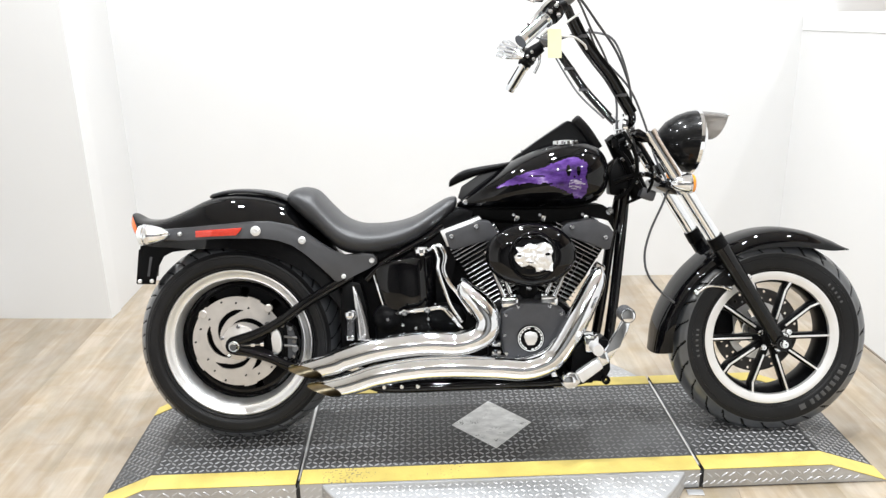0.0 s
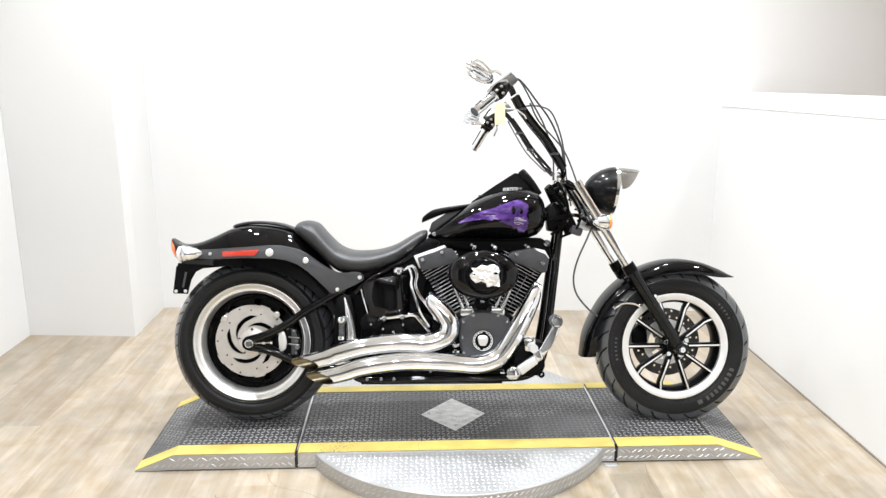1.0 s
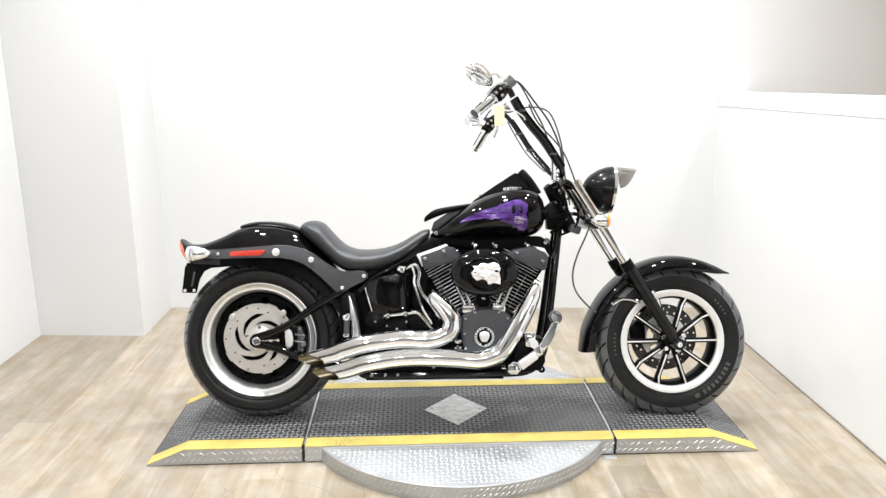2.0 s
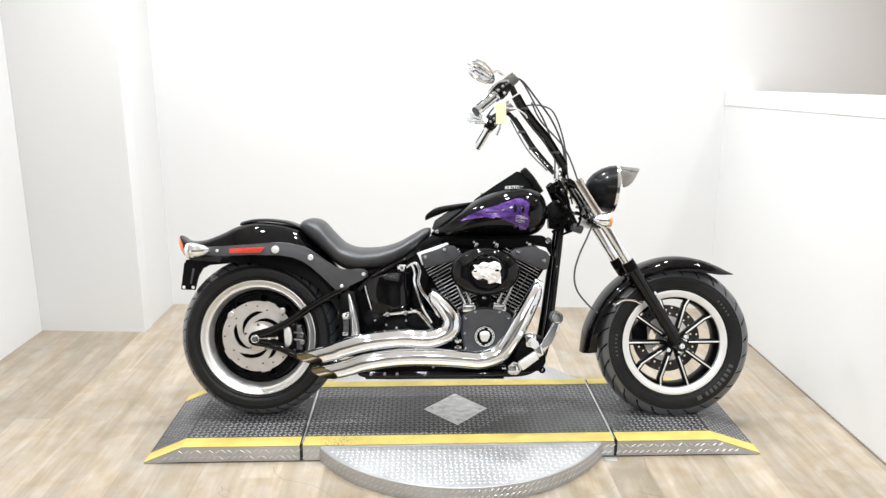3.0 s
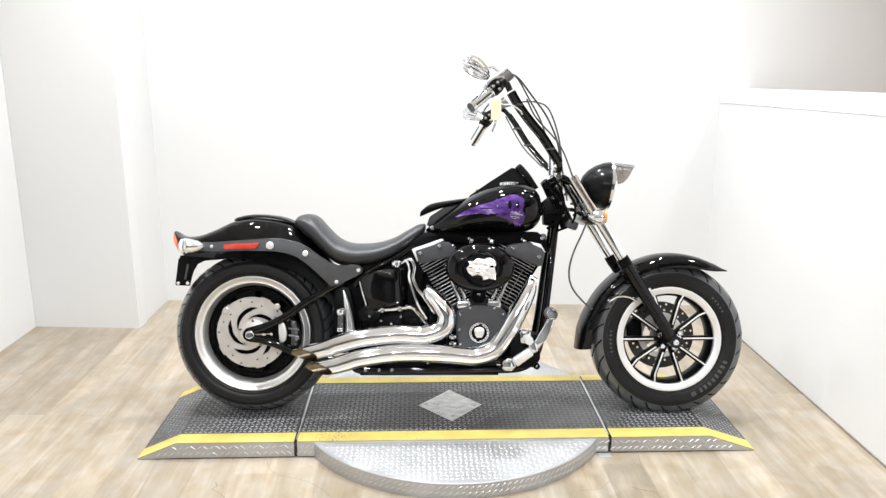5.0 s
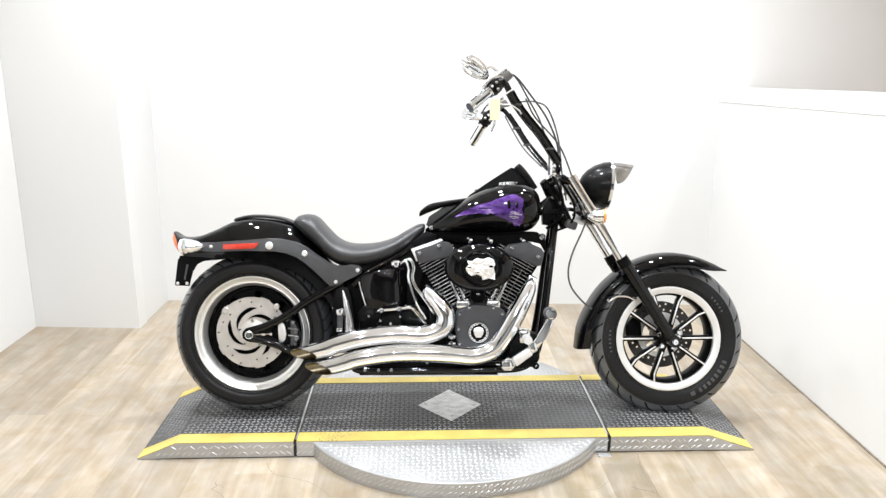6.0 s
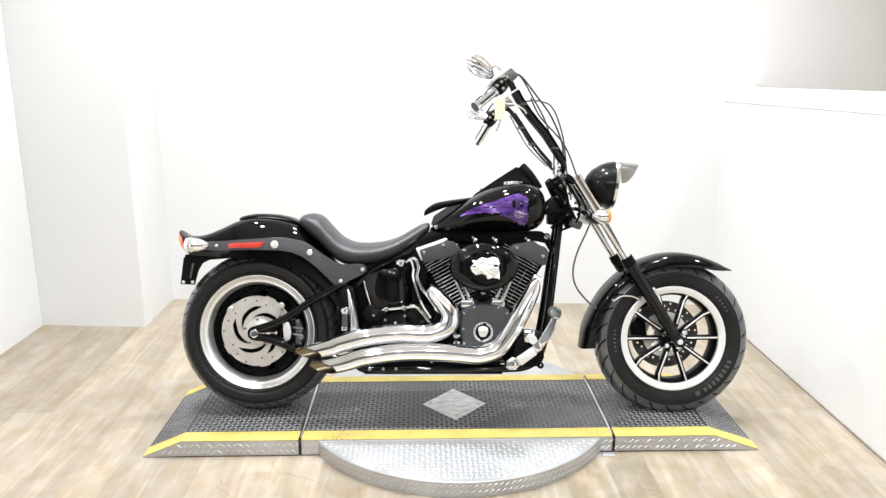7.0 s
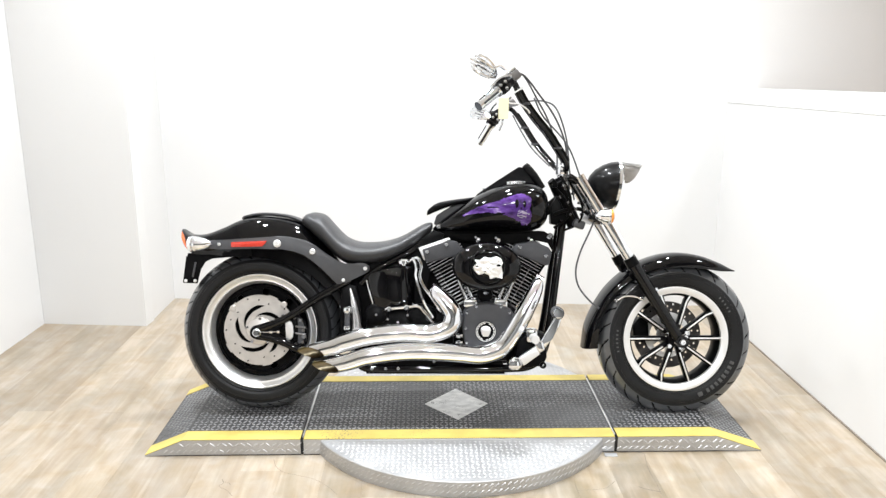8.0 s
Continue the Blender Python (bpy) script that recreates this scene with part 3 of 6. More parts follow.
RR, RF, WB, FH = 0.325, 0.316, 1.690, 0.2935
FX, FZ = 1.705, 0.297  # centre of the front fender's curve


def empty_part(name, parent, label=""):
    ob = new(name)
    ob.parent = parent
    if label:
        ob["label"] = label
    return ob


def tyre(name, center, radius, half, rim_r, rim_half, lots, parent, label, edge=0.67, fall=1.0, sipe=0.68):
    """A tyre with a crowned tread cut by slanting sipes."""
    prof = []
    n = 34
    sec = curve_through([(-rim_half, rim_r), (-half * 0.95, rim_r + 0.016), (-half, rim_r + (radius - rim_r) * (edge - 0.24)), (-half * 0.985, rim_r + (radius - rim_r) * (edge - 0.01)), (-half * 0.93, rim_r + (radius - rim_r) * (edge + 0.07)),
                         (-half * 0.76, radius - 0.012 * fall), (-half * 0.40, radius - 0.003 * fall), (0, radius)], 6)
    sec = [(float(a), float(b)) for a, b in sec]
    prof = sec + [(-a, b) for a, b in reversed(sec[:-1])]
    segs = 540
    rings, cuts = [], []
    for s in range(segs):
        a = 2 * math.pi * s / segs
        ring, marks = [], []
        for d, r in prof:
            k = abs(d) / half
            cut = False
            if r > rim_r + (radius - rim_r) * sipe and 0.20 < k < 0.955:
                f = (a * lots / (2 * math.pi) + (0.5 if d > 0 else 0.0) + 1.15 * k * k) % 1.0
                cut = f < 0.11
            rr = r - (0.0025 if cut else 0.0)
            ring.append((center[0] + rr * math.cos(a), center[1] + d, center[2] + rr * math.sin(a)))
            marks.append(2 if cut else (1 if r > rim_r + (radius - rim_r) * (sipe - 0.01) else 0))
        rings.append(ring)
        cuts.append(marks)
    bm = bmesh.new()
    skin(bm, rings, closed=False, caps=False, loop=True)
    n = len(prof) - 1
    bm.faces.ensure_lookup_table()
    for idx, f in enumerate(bm.faces):
        s, i = divmod(idx, n)
        around = [cuts[s][i], cuts[s][i + 1], cuts[(s + 1) % segs][i], cuts[(s + 1) % segs][i + 1]]
        f.material_index = 2 if around.count(2) > 1 else (1 if min(around) > 0 else 0)
    ob = part(name, bm, M_RUBBER, parent, label, angle=50)
    ob.data.materials.append(M_TREAD)
    ob.data.materials.append(M_GROOVE)
    return ob


def pierced_disc(center, u, r0, r1, thick, solid, mat, parent, name, label="", rings=26, segs=300, sy=1.0):
    """A flat ring across y with openings wherever solid(r, angle) is false."""
    bm = bmesh.new()
    grid = [[bm.verts.new((center[0] + r * math.cos(a), -u, center[1] + r * math.sin(a)))
             for r in [r0 + (r1 - r0) * i / rings for i in range(rings + 1)]] for a in [2 * math.pi * s / segs for s in range(segs)]]
    for s in range(segs):
        for i in range(rings):
            a, r = 2 * math.pi * (s + 0.5) / segs, r0 + (r1 - r0) * (i + 0.5) / rings
            if solid(r, a):
                t = (s + 1) % segs
                bm.faces.new((grid[s][i], grid[s][i + 1], grid[t][i + 1], grid[t][i]))
    bmesh.ops.delete(bm, geom=[v for v in bm.verts if not v.link_faces], context="VERTS")
    bmesh.ops.recalc_face_normals(bm, faces=bm.faces)
    bmesh.ops.solidify(bm, geom=list(bm.faces), thickness=thick)
    return part(name, bm, mat, parent, label, angle=40)


def sidewall_ribs(center, half, radii, parent):
    """Thin raised rings on the near tyre wall."""
    for r, d in radii:
        part("sidewall_rib", lathe([(center[1] - half * d + 0.002, r - 0.0022), (center[1] - half * d - 0.0012, r - 0.0008), (center[1] - half * d - 0.0012, r + 0.0008), (center[1] - half * d + 0.002, r + 0.0022)], "y", (center[0], 0, center[2]), 120), M_RUBBER, parent)


# rear wheel
rear = empty_part("rear_wheel", bike, "fat rear wheel with a stepped silver rim")
tyre("tyre", (0, 0, RR), RR, 0.104, 0.229, 0.086, 42, rear, "black rubber tyre with slanting sipes", 0.51, 1.75, 0.64)
sidewall_ribs((0, 0, RR), 0.104, ((0.240, 0.945), (0.272, 0.993)), rear)
part("rim", lathe([(-0.070, 0.224), (-0.088, 0.229), (-0.092, 0.232), (-0.094, 0.228), (-0.090, 0.222), (-0.083, 0.218), (-0.078, 0.212), (-0.076, 0.207), (-0.078, 0.204),
                   (-0.073, 0.2005), (-0.068, 0.1985), (-0.062, 0.1970), (-0.054, 0.1935), (-0.044, 0.1905), (-0.040, 0.1905), (-0.050, 0.206), (-0.062, 0.218)],
                  "y", (0, 0, RR), 120), M_ALU, rear, "polished stepped aluminium rim")
part("rim_well", lathe([(-0.042, 0.1895), (-0.038, 0.186), (-0.034, 0.183), (-0.032, 0.180), (-0.028, 0.176), (-0.028, 0.168), (0.028, 0.168), (0.034, 0.180), (0.092, 0.232), (0.070, 0.226), (-0.05, 0.21)], "y", (0, 0, RR), 96), M_CLEARBLACK, rear, "gloss black rim well")
pierced_disc((0, RR), 0.026, 0.045, 0.178, 0.012, lambda r, a: all((r * math.cos(a) - 0.154 * math.cos(radians(46 + 40 * k))) ** 2 + (r * math.sin(a) - 0.154 * math.sin(radians(46 + 40 * k))) ** 2 > 0.0155 ** 2 for k in range(9)), M_BLACK, rear, "wheel_disc", "black pierced wheel disc")
part("barrel", lathe([(-0.03, 0.178), (0.09, 0.178), (0.09, 0.05), (0.03, 0.05)], "y", (0, 0, RR), 72), M_BLACK, rear)


def rotor_solid(r, a):
    if r > 0.142 and (a * 5 / (2 * math.pi) + 0.18) % 1 > 0.22:
        return False
    for k in range(5):
        f = ((a - radians(72 * k + 78)) % (2 * math.pi)) / radians(98)
        if 0 < f < 1 and abs(r - (0.099 - 0.044 * f)) < 0.0078 * min(1.0, 6 * f, 2.2 * (1 - f)) + 0.0008:
            return False
    return True


rotor = pierced_disc((-0.004, RR + 0.004), 0.078, 0.050, 0.147, 0.006, rotor_solid, M_DISC, rear, "brake_rotor", "brushed steel brake rotor with curved slots", rings=44, segs=360)
bm = bmesh.new()
for k in range(36):
    a = 2 * math.pi * k / 36
    for j, r in enumerate((0.112, 0.122, 0.133)):
        if (k * 2 + j * 3) % 7 == 0:
            rod((-0.004 + r * math.cos(a), -0.0775, RR + 0.004 + r * math.sin(a)), (-0.004 + r * math.cos(a), -0.0846, RR + 0.004 + r * math.sin(a)), 0.0028, 10, bm=bm)
part("drill_hole", bm, M_GAP, rotor, "dark drilled holes")["kind"] = "stuff"
for a in (48, 140):
    part("rotor_button", lathe([(-0.070, 0.0), (-0.070, 0.013), (-0.080, 0.013), (-0.082, 0.011), (-0.082, 0.0)], "y", (0.143 * math.cos(radians(a)), 0, RR + 0.143 * math.sin(radians(a))), 20), M_DISC, rotor, "round steel mounting tab")
part("hub", lathe([(-0.03, 0.056), (-0.080, 0.056), (-0.085, 0.053), (-0.086, 0.046), (-0.088, 0.036), (-0.090, 0.026), (-0.093, 0)], "y", (0, 0, RR), 64), M_DISC, rear, "polished hub")
for k in range(5):
    a = 2 * math.pi * k / 5 + 0.3
    part("rotor_bolt", bolt(0.052 * math.cos(a), 0.090, RR + 0.052 * math.sin(a), 0.006, 0.005), M_CHROME, rear)

# front wheel
front = empty_part("front_wheel", bike, "ten-spoke front wheel, black with a machined silver lip")
tyre("tyre", (WB, 0, FH), RF, 0.070, 0.211, 0.056, 26, front, "black rubber tyre with sidewall lettering", 0.58, 1.35, 0.58)
sidewall_ribs((WB, 0, FH), 0.070, ((0.222, 0.925), (0.230, 0.955), (0.259, 0.995)), front)
part("rim", lathe([(-0.048, 0.206), (-0.058, 0.212), (-0.061, 0.214), (-0.062, 0.209), (-0.058, 0.196), (-0.056, 0.187), (-0.050, 0.185), (-0.046, 0.185)], "y", (WB, 0, FH), 120), M_ALU, front, "machined silver rim lip")
part("rim_barrel", lathe([(-0.048, 0.186), (-0.030, 0.176), (0.030, 0.174), (0.056, 0.184), (0.060, 0.212), (0.050, 0.206), (0.02, 0.186), (-0.03, 0.190), (-0.05, 0.204)], "y", (WB, 0, FH), 96), M_BLACK, front, "black inner rim")
part("hub", lathe([(0.06, 0), (0.06, 0.030), (0.035, 0.036), (-0.035, 0.036), (-0.058, 0.030), (-0.064, 0.022), (-0.064, 0)], "y", (WB, 0, FH), 40), M_BLACK, front)
KINKED = {1: 1.6, 2: 1.6, 6: -2.2, 7: -2.2}  # spokes whose feet bend back, and by how much
for k in range(10):
    a = radians(36 * k + KINKED.get(k, 0.5))
    c, d = math.cos(a), math.sin(a)
    turn = Matrix.Rotation(-a, 3, "Y")
    far = 0.160 if k in KINKED else 0.186
    mid = 0.028 + (far - 0.028) / 2
    spoke = part("spoke", box((far - 0.028, 0.030, 0.019), (WB + mid * c, -0.034, FH + mid * d), 0.004, turn), M_BLACK, front)
    part("machined_face", box((far - 0.060, 0.004, 0.0062), (WB + (mid + 0.016) * c, -0.0505, FH + (mid + 0.016) * d), 0.001, turn), M_ALU, spoke, "bright machined spoke face")
    if k in KINKED:
        e = radians(36 * k - 0.5 * KINKED[k])
        p0, p1 = Vector((WB + 0.157 * c, 0, FH + 0.157 * d)), Vector((WB + 0.187 * math.cos(e), 0, FH + 0.187 * math.sin(e)))
        way = p1 - p0
        turn, mid = Matrix.Rotation(-math.atan2(way.z, way.x), 3, "Y"), (p0 + p1) / 2
        foot = part("spoke_foot", box((way.length + 0.006, 0.030, 0.021), (mid.x, -0.034, mid.z), 0.004, turn), M_BLACK, front)
        part("machined_face", box((way.length + 0.004, 0.004, 0.0062), (mid.x, -0.0510, mid.z), 0.001, turn), M_ALU, foot, "bright machined spoke face")


def front_rotor(r, a):
    f = (a * 10 / (2 * math.pi)) % 1
    return not any(((r - q) ** 2 + (r * 2 * math.pi / 10 * (f - g)) ** 2) < 0.0045 ** 2 for q, g in ((0.106, 0.25), (0.120, 0.5), (0.131, 0.2), (0.110, 0.8)))


pierced_disc((WB, FH), -0.070, 0.092, 0.141, 0.005, front_rotor, M_ROTOR, front, "brake_rotor", "drilled dark steel brake rotor", rings=30, segs=360)
pierced_disc((WB, FH), -0.066, 0.030, 0.096, 0.006, lambda r, a: r < 0.044 or r > 0.072 or (a * 5 / (2 * math.pi)) % 1 > 0.62, M_ALU, front, "rotor_carrier", rings=12, segs=120)
part("brake_caliper", slab([(WB - 0.145, FH - 0.02), (WB - 0.150, FH + 0.04), (WB - 0.120, FH + 0.075), (WB - 0.085, FH + 0.060), (WB - 0.080, FH + 0.0), (WB - 0.105, FH - 0.035)], -0.105, -0.045, 0.010, segments=3), M_BLACK, front, "black front brake caliper behind the wheel")
for k in range(5):
    a = 2 * math.pi * k / 5 + 0.2
    part("hub_bolt", bolt(WB + 0.040 * math.cos(a), 0.060, FH + 0.040 * math.sin(a), 0.0105, 0.010), M_CHROME, front)
part("axle_nut", bolt(WB, 0.144, FH, 0.014, 0.016), M_CHROME, front)
part("valve_stem", rod((WB + 0.075, -0.02, FH - 0.158), (WB + 0.085, -0.028, FH - 0.185), 0.004, 8), M_BLACK, front)
# plain raised bars in place of the maker's lettering on the tyre wall
for a0, count, step, w in ((-58, 8, 5.0, 0.012), (-66, 1, 1, 0.020), (28, 5, 4.0, 0.006), (172, 6, 4.0, 0.006)):
    for k in range(count):
        a = radians(a0 + k * step)
        r = 0.246 if w > 0.01 else 0.242
        turn = Matrix.Rotation(-a + radians(90), 3, "Y")
        part("lettering_bar", box((w, 0.003, 0.018 if w > 0.01 else 0.009), (WB + r * math.cos(a), -0.0695, FH + r * math.sin(a)), 0.001, turn), M_LETTER, front, "raised plain bar on the tyre wall")

# fenders
rear_fender = part("rear_fender", shell([(-0.330, 0.736, -0.302, 0.690, 0.050), (-0.294, 0.715, -0.270, 0.642, 0.098), (-0.229, 0.717, -0.185, 0.634, 0.116), (-0.159, 0.742, -0.105, 0.628, 0.121),
                                         (-0.089, 0.774, -0.030, 0.628, 0.124), (-0.019, 0.789, 0.040, 0.620, 0.125), (0.051, 0.787, 0.108, 0.602, 0.125), (0.121, 0.775, 0.175, 0.576, 0.124), (0.187, 0.747, 0.232, 0.540, 0.122),
                                         (0.249, 0.684, 0.285, 0.488, 0.120), (0.308, 0.610, 0.328, 0.430, 0.118), (0.360, 0.530, 0.352, 0.380, 0.116), (0.388, 0.450, 0.366, 0.345, 0.115), (0.396, 0.340, 0.372, 0.310, 0.114)],
                                        3.0, 28, 5), M_CLEARBLACK, bike, "gloss black rear fender with a flared tail")
part("fender_pad", loft([(-0.088, 0.777, 0.786, 0.012), (-0.07, 0.779, 0.794, 0.030), (-0.015, 0.790, 0.804, 0.038), (0.055, 0.788, 0.803, 0.042), (0.125, 0.775, 0.791, 0.045), (0.188, 0.747, 0.763, 0.048), (0.215, 0.725, 0.742, 0.04)], 3.0, 24),
     M_LEATHER, rear_fender, "slim black pad along the fender crown")
strut = part("fender_strut", slab([(-0.245, 0.690), (-0.143, 0.694), (-0.009, 0.703), (0.070, 0.709), (0.125, 0.708), (0.192, 0.694), (0.230, 0.673), (0.275, 0.640), (0.318, 0.608), (0.350, 0.597), (0.400, 0.606), (0.432, 0.603), (0.447, 0.590), (0.445, 0.572),
                                     (0.425, 0.560), (0.348, 0.523), (0.332, 0.517), (0.318, 0.521), (0.259, 0.580), (0.225, 0.615), (0.192, 0.638), (0.150, 0.654), (0.102, 0.662), (-0.009, 0.660), (-0.143, 0.657), (-0.245, 0.662)], 0.118, 0.141, 0.004),
             M_STRUT, bike, "satin charcoal fender strut")
part("reflector", slab([(-0.098, 0.686), (0.043, 0.692), (0.037, 0.682), (0.024, 0.669), (-0.098, 0.666)], 0.140, 0.147, 0.002), M_RED, strut, "red side reflector")
for x, z, r in ((0.083, 0.681, 0.0155), (0.222, 0.649, 0.0115), (0.431, 0.583, 0.0085), (0.344, 0.536, 0.0075), (-0.146, 0.677, 0.0065)):
    part("strut_bolt", bolt(x, 0.141, z, r, 0.007), M_ALU, strut, "chrome bolt")
part("tail_lens", shell([(-0.337, 0.730, -0.310, 0.718, 0.036), (-0.333, 0.704, -0.306, 0.690, 0.064), (-0.316, 0.668, -0.290, 0.656, 0.072), (-0.290, 0.640, -0.270, 0.632, 0.058)], 2.4, 14, 4, 0.004), M_TAIL, rear_fender, "orange-red tail lamp lens")
bracket = part("plate_bracket", slab([(-0.286, 0.640), (-0.304, 0.520), (-0.248, 0.518), (-0.236, 0.575), (-0.218, 0.606), (-0.190, 0.620), (-0.110, 0.624), (-0.110, 0.645)], 0.088, 0.094, 0.002), M_BLACK, bike, "black number plate bracket, empty")
part("plate_holder", slab([(-0.294, 0.628), (-0.308, 0.522), (-0.300, 0.520), (-0.286, 0.626)], -0.085, 0.09, 0.002), M_BLACK, bracket)
part("bracket_rib", slab([(-0.258, 0.605), (-0.270, 0.545), (-0.263, 0.543), (-0.250, 0.603)], 0.093, 0.097, 0.001), M_STRUT, bracket)
for x in (-0.294, -0.257):
    part("plate_bolt", bolt(x, 0.094, 0.529, 0.0065, 0.004), M_ALU, bracket)


def bullet_signal(x0, x1, z, u, r, lens_mat, lens_front, name, parent, stem, label):
    """A bullet-shaped chrome turn signal along x; its lens closes the wide end."""
    thing = empty_part(name, parent, label)
    s = 1 if x1 > x0 else -1
    length = abs(x1 - x0)
    part("shell", lathe([(x0, 0), (x0 + s * 0.004, r * 0.28), (x0 + s * length * 0.25, r * 0.66), (x0 + s * length * 0.55, r * 0.93), (x0 + s * length * 0.70, r), (x0 + s * length * 0.74, r * 0.95), (x0 + s * length * 0.76, r * 1.03), (x0 + s * length * 0.80, r * 1.03)], "x", (0, -u, z), 36), M_CHROME, thing, "chrome bullet shell")
    part("lens", lathe([(x0 + s * length * 0.80, r * 0.98), (x0 + s * length * 0.92, r * 0.90), (x1, r * 0.5), (x1 + s * 0.003, 0)], "x", (0, -u, z), 36), lens_mat, thing, lens_front)
    part("stem", rod(stem[0], stem[1], 0.008, 12), M_CHROME, thing)
    return thing


for side in (1, -1):
    bullet_signal(-0.166, -0.262, 0.679, side * 0.172, 0.031, M_GLASS if side > 0 else M_AMBER, "clear amber-tinted lens", "rear_turn_signal", bike, ((-0.19, -side * 0.118, 0.679), (-0.20, -side * 0.165, 0.679)), "chrome bullet rear turn signal")

ff = []
for deg, ro, ri in ((187, 0.395, 0.338), (172, 0.378, 0.335), (155, 0.360, 0.324), (140, 0.352, 0.314), (122, 0.348, 0.303), (105, 0.347, 0.294), (90, 0.347, 0.290), (75, 0.347, 0.296), (62, 0.349, 0.312), (55, 0.352, 0.334), (52, 0.354, 0.349)):
    a = radians(deg)
    ff.append((FX + ro * math.cos(a), FZ + ro * math.sin(a), FX + ri * math.cos(a), FZ + ri * math.sin(a), 0.088 if 60 < deg < 180 else 0.074))
front_fender = part("front_fender", shell(ff, 2.7, 26, 5), M_CLEARBLACK, bike, "gloss black front fender with a flared rear skirt")
for x, z in ((1.541, 0.461), (1.600, 0.497), (1.438, 0.452)):
    part("fender_bolt", bolt(x, 0.088, z, 0.009, 0.007), M_CHROME, front_fender)
part("fender_bracket", tube([(1.438, -0.090, 0.450), (1.47, -0.094, 0.470), (1.51, -0.096, 0.470), (1.545, -0.094, 0.458)], 0.0045, 8), M_CHROME, front_fender, "thin chrome fender stay")

# seat and tank
part("seat", loft([(0.160, 0.765, 0.775, 0.03), (0.172, 0.750, 0.792, 0.075), (0.19, 0.735, 0.802, 0.105), (0.22, 0.705, 0.806, 0.125), (0.255, 0.672, 0.795, 0.135), (0.29, 0.637, 0.757, 0.142), (0.335, 0.602, 0.712, 0.150), (0.38, 0.592, 0.690, 0.158), (0.43, 0.592, 0.684, 0.162),
                   (0.50, 0.604, 0.689, 0.155), (0.565, 0.628, 0.708, 0.130), (0.62, 0.660, 0.738, 0.100), (0.66, 0.692, 0.760, 0.078), (0.688, 0.725, 0.766, 0.055), (0.696, 0.742, 0.760, 0.03)], 2.25, 44), M_LEATHER, bike, "black leather solo seat with a raised back")
TANK = [(0.697, 0.732, 0.742, 0.022), (0.712, 0.728, 0.757, 0.046), (0.75, 0.725, 0.788, 0.078), (0.80, 0.723, 0.824, 0.104), (0.887, 0.721, 0.882, 0.133), (0.977, 0.721, 0.920, 0.148), (1.056, 0.724, 0.934, 0.153), (1.10, 0.731, 0.929, 0.150), (1.135, 0.745, 0.912, 0.136), (1.156, 0.768, 0.888, 0.110), (1.166, 0.800, 0.855, 0.062)]
tank = part("fuel_tank", loft(TANK, 2.5, 56, 6), M_CLEARBLACK, bike, "gloss black teardrop fuel tank with a purple flame graphic")
TANK_LINE = curve_through(TANK, 10)


def tank_side(x, z):
    """How far the tank's right flank stands out at (x, z)."""
    xs = [float(q[0]) for q in TANK_LINE]
    lo, hi, hw = (float(np.interp(x, xs, [float(q[i]) for q in TANK_LINE])) for i in (1, 2, 3))
    f = min(abs(z - (lo + hi) / 2) / ((hi - lo) / 2), 0.999)
    return hw * (1 - f ** 2.5) ** (1 / 2.5)


def inside(poly, x, y):
    hit, n = False, len(poly)
    for i in range(n):
        (x0, y0), (x1, y1) = poly[i], poly[i - 1]
        if (y0 > y) != (y1 > y) and x < (x1 - x0) * (y - y0) / (y1 - y0) + x0:
            hit = not hit
    return hit


def on_tank(name, keep, x0, x1, z0, z1, mat, label, lift=0.0012, cell=0.0022):
    bm = bmesh.new()
    nx, nz = int((x1 - x0) / cell), int((z1 - z0) / cell)
    vs = {}
    for i in range(nx):
        for j in range(nz):
            x, z = x0 + (i + 0.5) * cell, z0 + (j + 0.5) * cell
            if keep(x, z):
                f = []
                for a, b in ((i, j), (i + 1, j), (i + 1, j + 1), (i, j + 1)):
                    if (a, b) not in vs:
                        px, pz = x0 + a * cell, z0 + b * cell
                        vs[a, b] = bm.verts.new((px, -tank_side(px, pz) - lift, pz))
                    f.append(vs[a, b])
                bm.faces.new(f)
    return part(name, bm, mat, tank, label)


FLAME = [(0.812, 0.792), (0.850, 0.815), (0.890, 0.833), (0.930, 0.845), (0.964, 0.855), (0.990, 0.866), (1.015, 0.874), (1.040, 0.880), (1.060, 0.878), (1.080, 0.866), (1.088, 0.845), (1.080, 0.822), (1.087, 0.800), (1.084, 0.770), (1.070, 0.754), (1.052, 0.760), (1.037, 0.772),
         (1.010, 0.786), (0.985, 0.798), (0.964, 0.806), (0.940, 0.803), (0.913, 0.808), (0.873, 0.803), (0.840, 0.796)]


def flame(x, z):
    w = 0.005 * noise.noise(Vector((x * 60, z * 60, 1))) + 0.004 * noise.noise(Vector((x * 160, z * 160, 1)))
    if not inside(FLAME, x + w, z + w):
        return False
    for cx, cz, rx, rz in ((1.029, 0.841, 0.007, 0.017), (1.059, 0.839, 0.006, 0.014), (0.935, 0.826, 0.026, 0.0022), (1.046, 0.822, 0.003, 0.004)):
        if ((x - cx) / rx) ** 2 + ((z - cz) / rz) ** 2 < 1:
            return False
    return True


on_tank("flame_graphic", flame, 0.79, 1.10, 0.745, 0.89, M_PURPLE, "airbrushed purple flame")


def silver_patch(x, z):
    w = 0.006 * noise.noise(Vector((x * 90, z * 90, 5)))
    return ((x - 1.054) / 0.026 + w * 20) ** 2 + ((z - 0.800) / 0.016) ** 2 < 1 and noise.noise(Vector((x * 60, z * 230, 2))) > 0.02


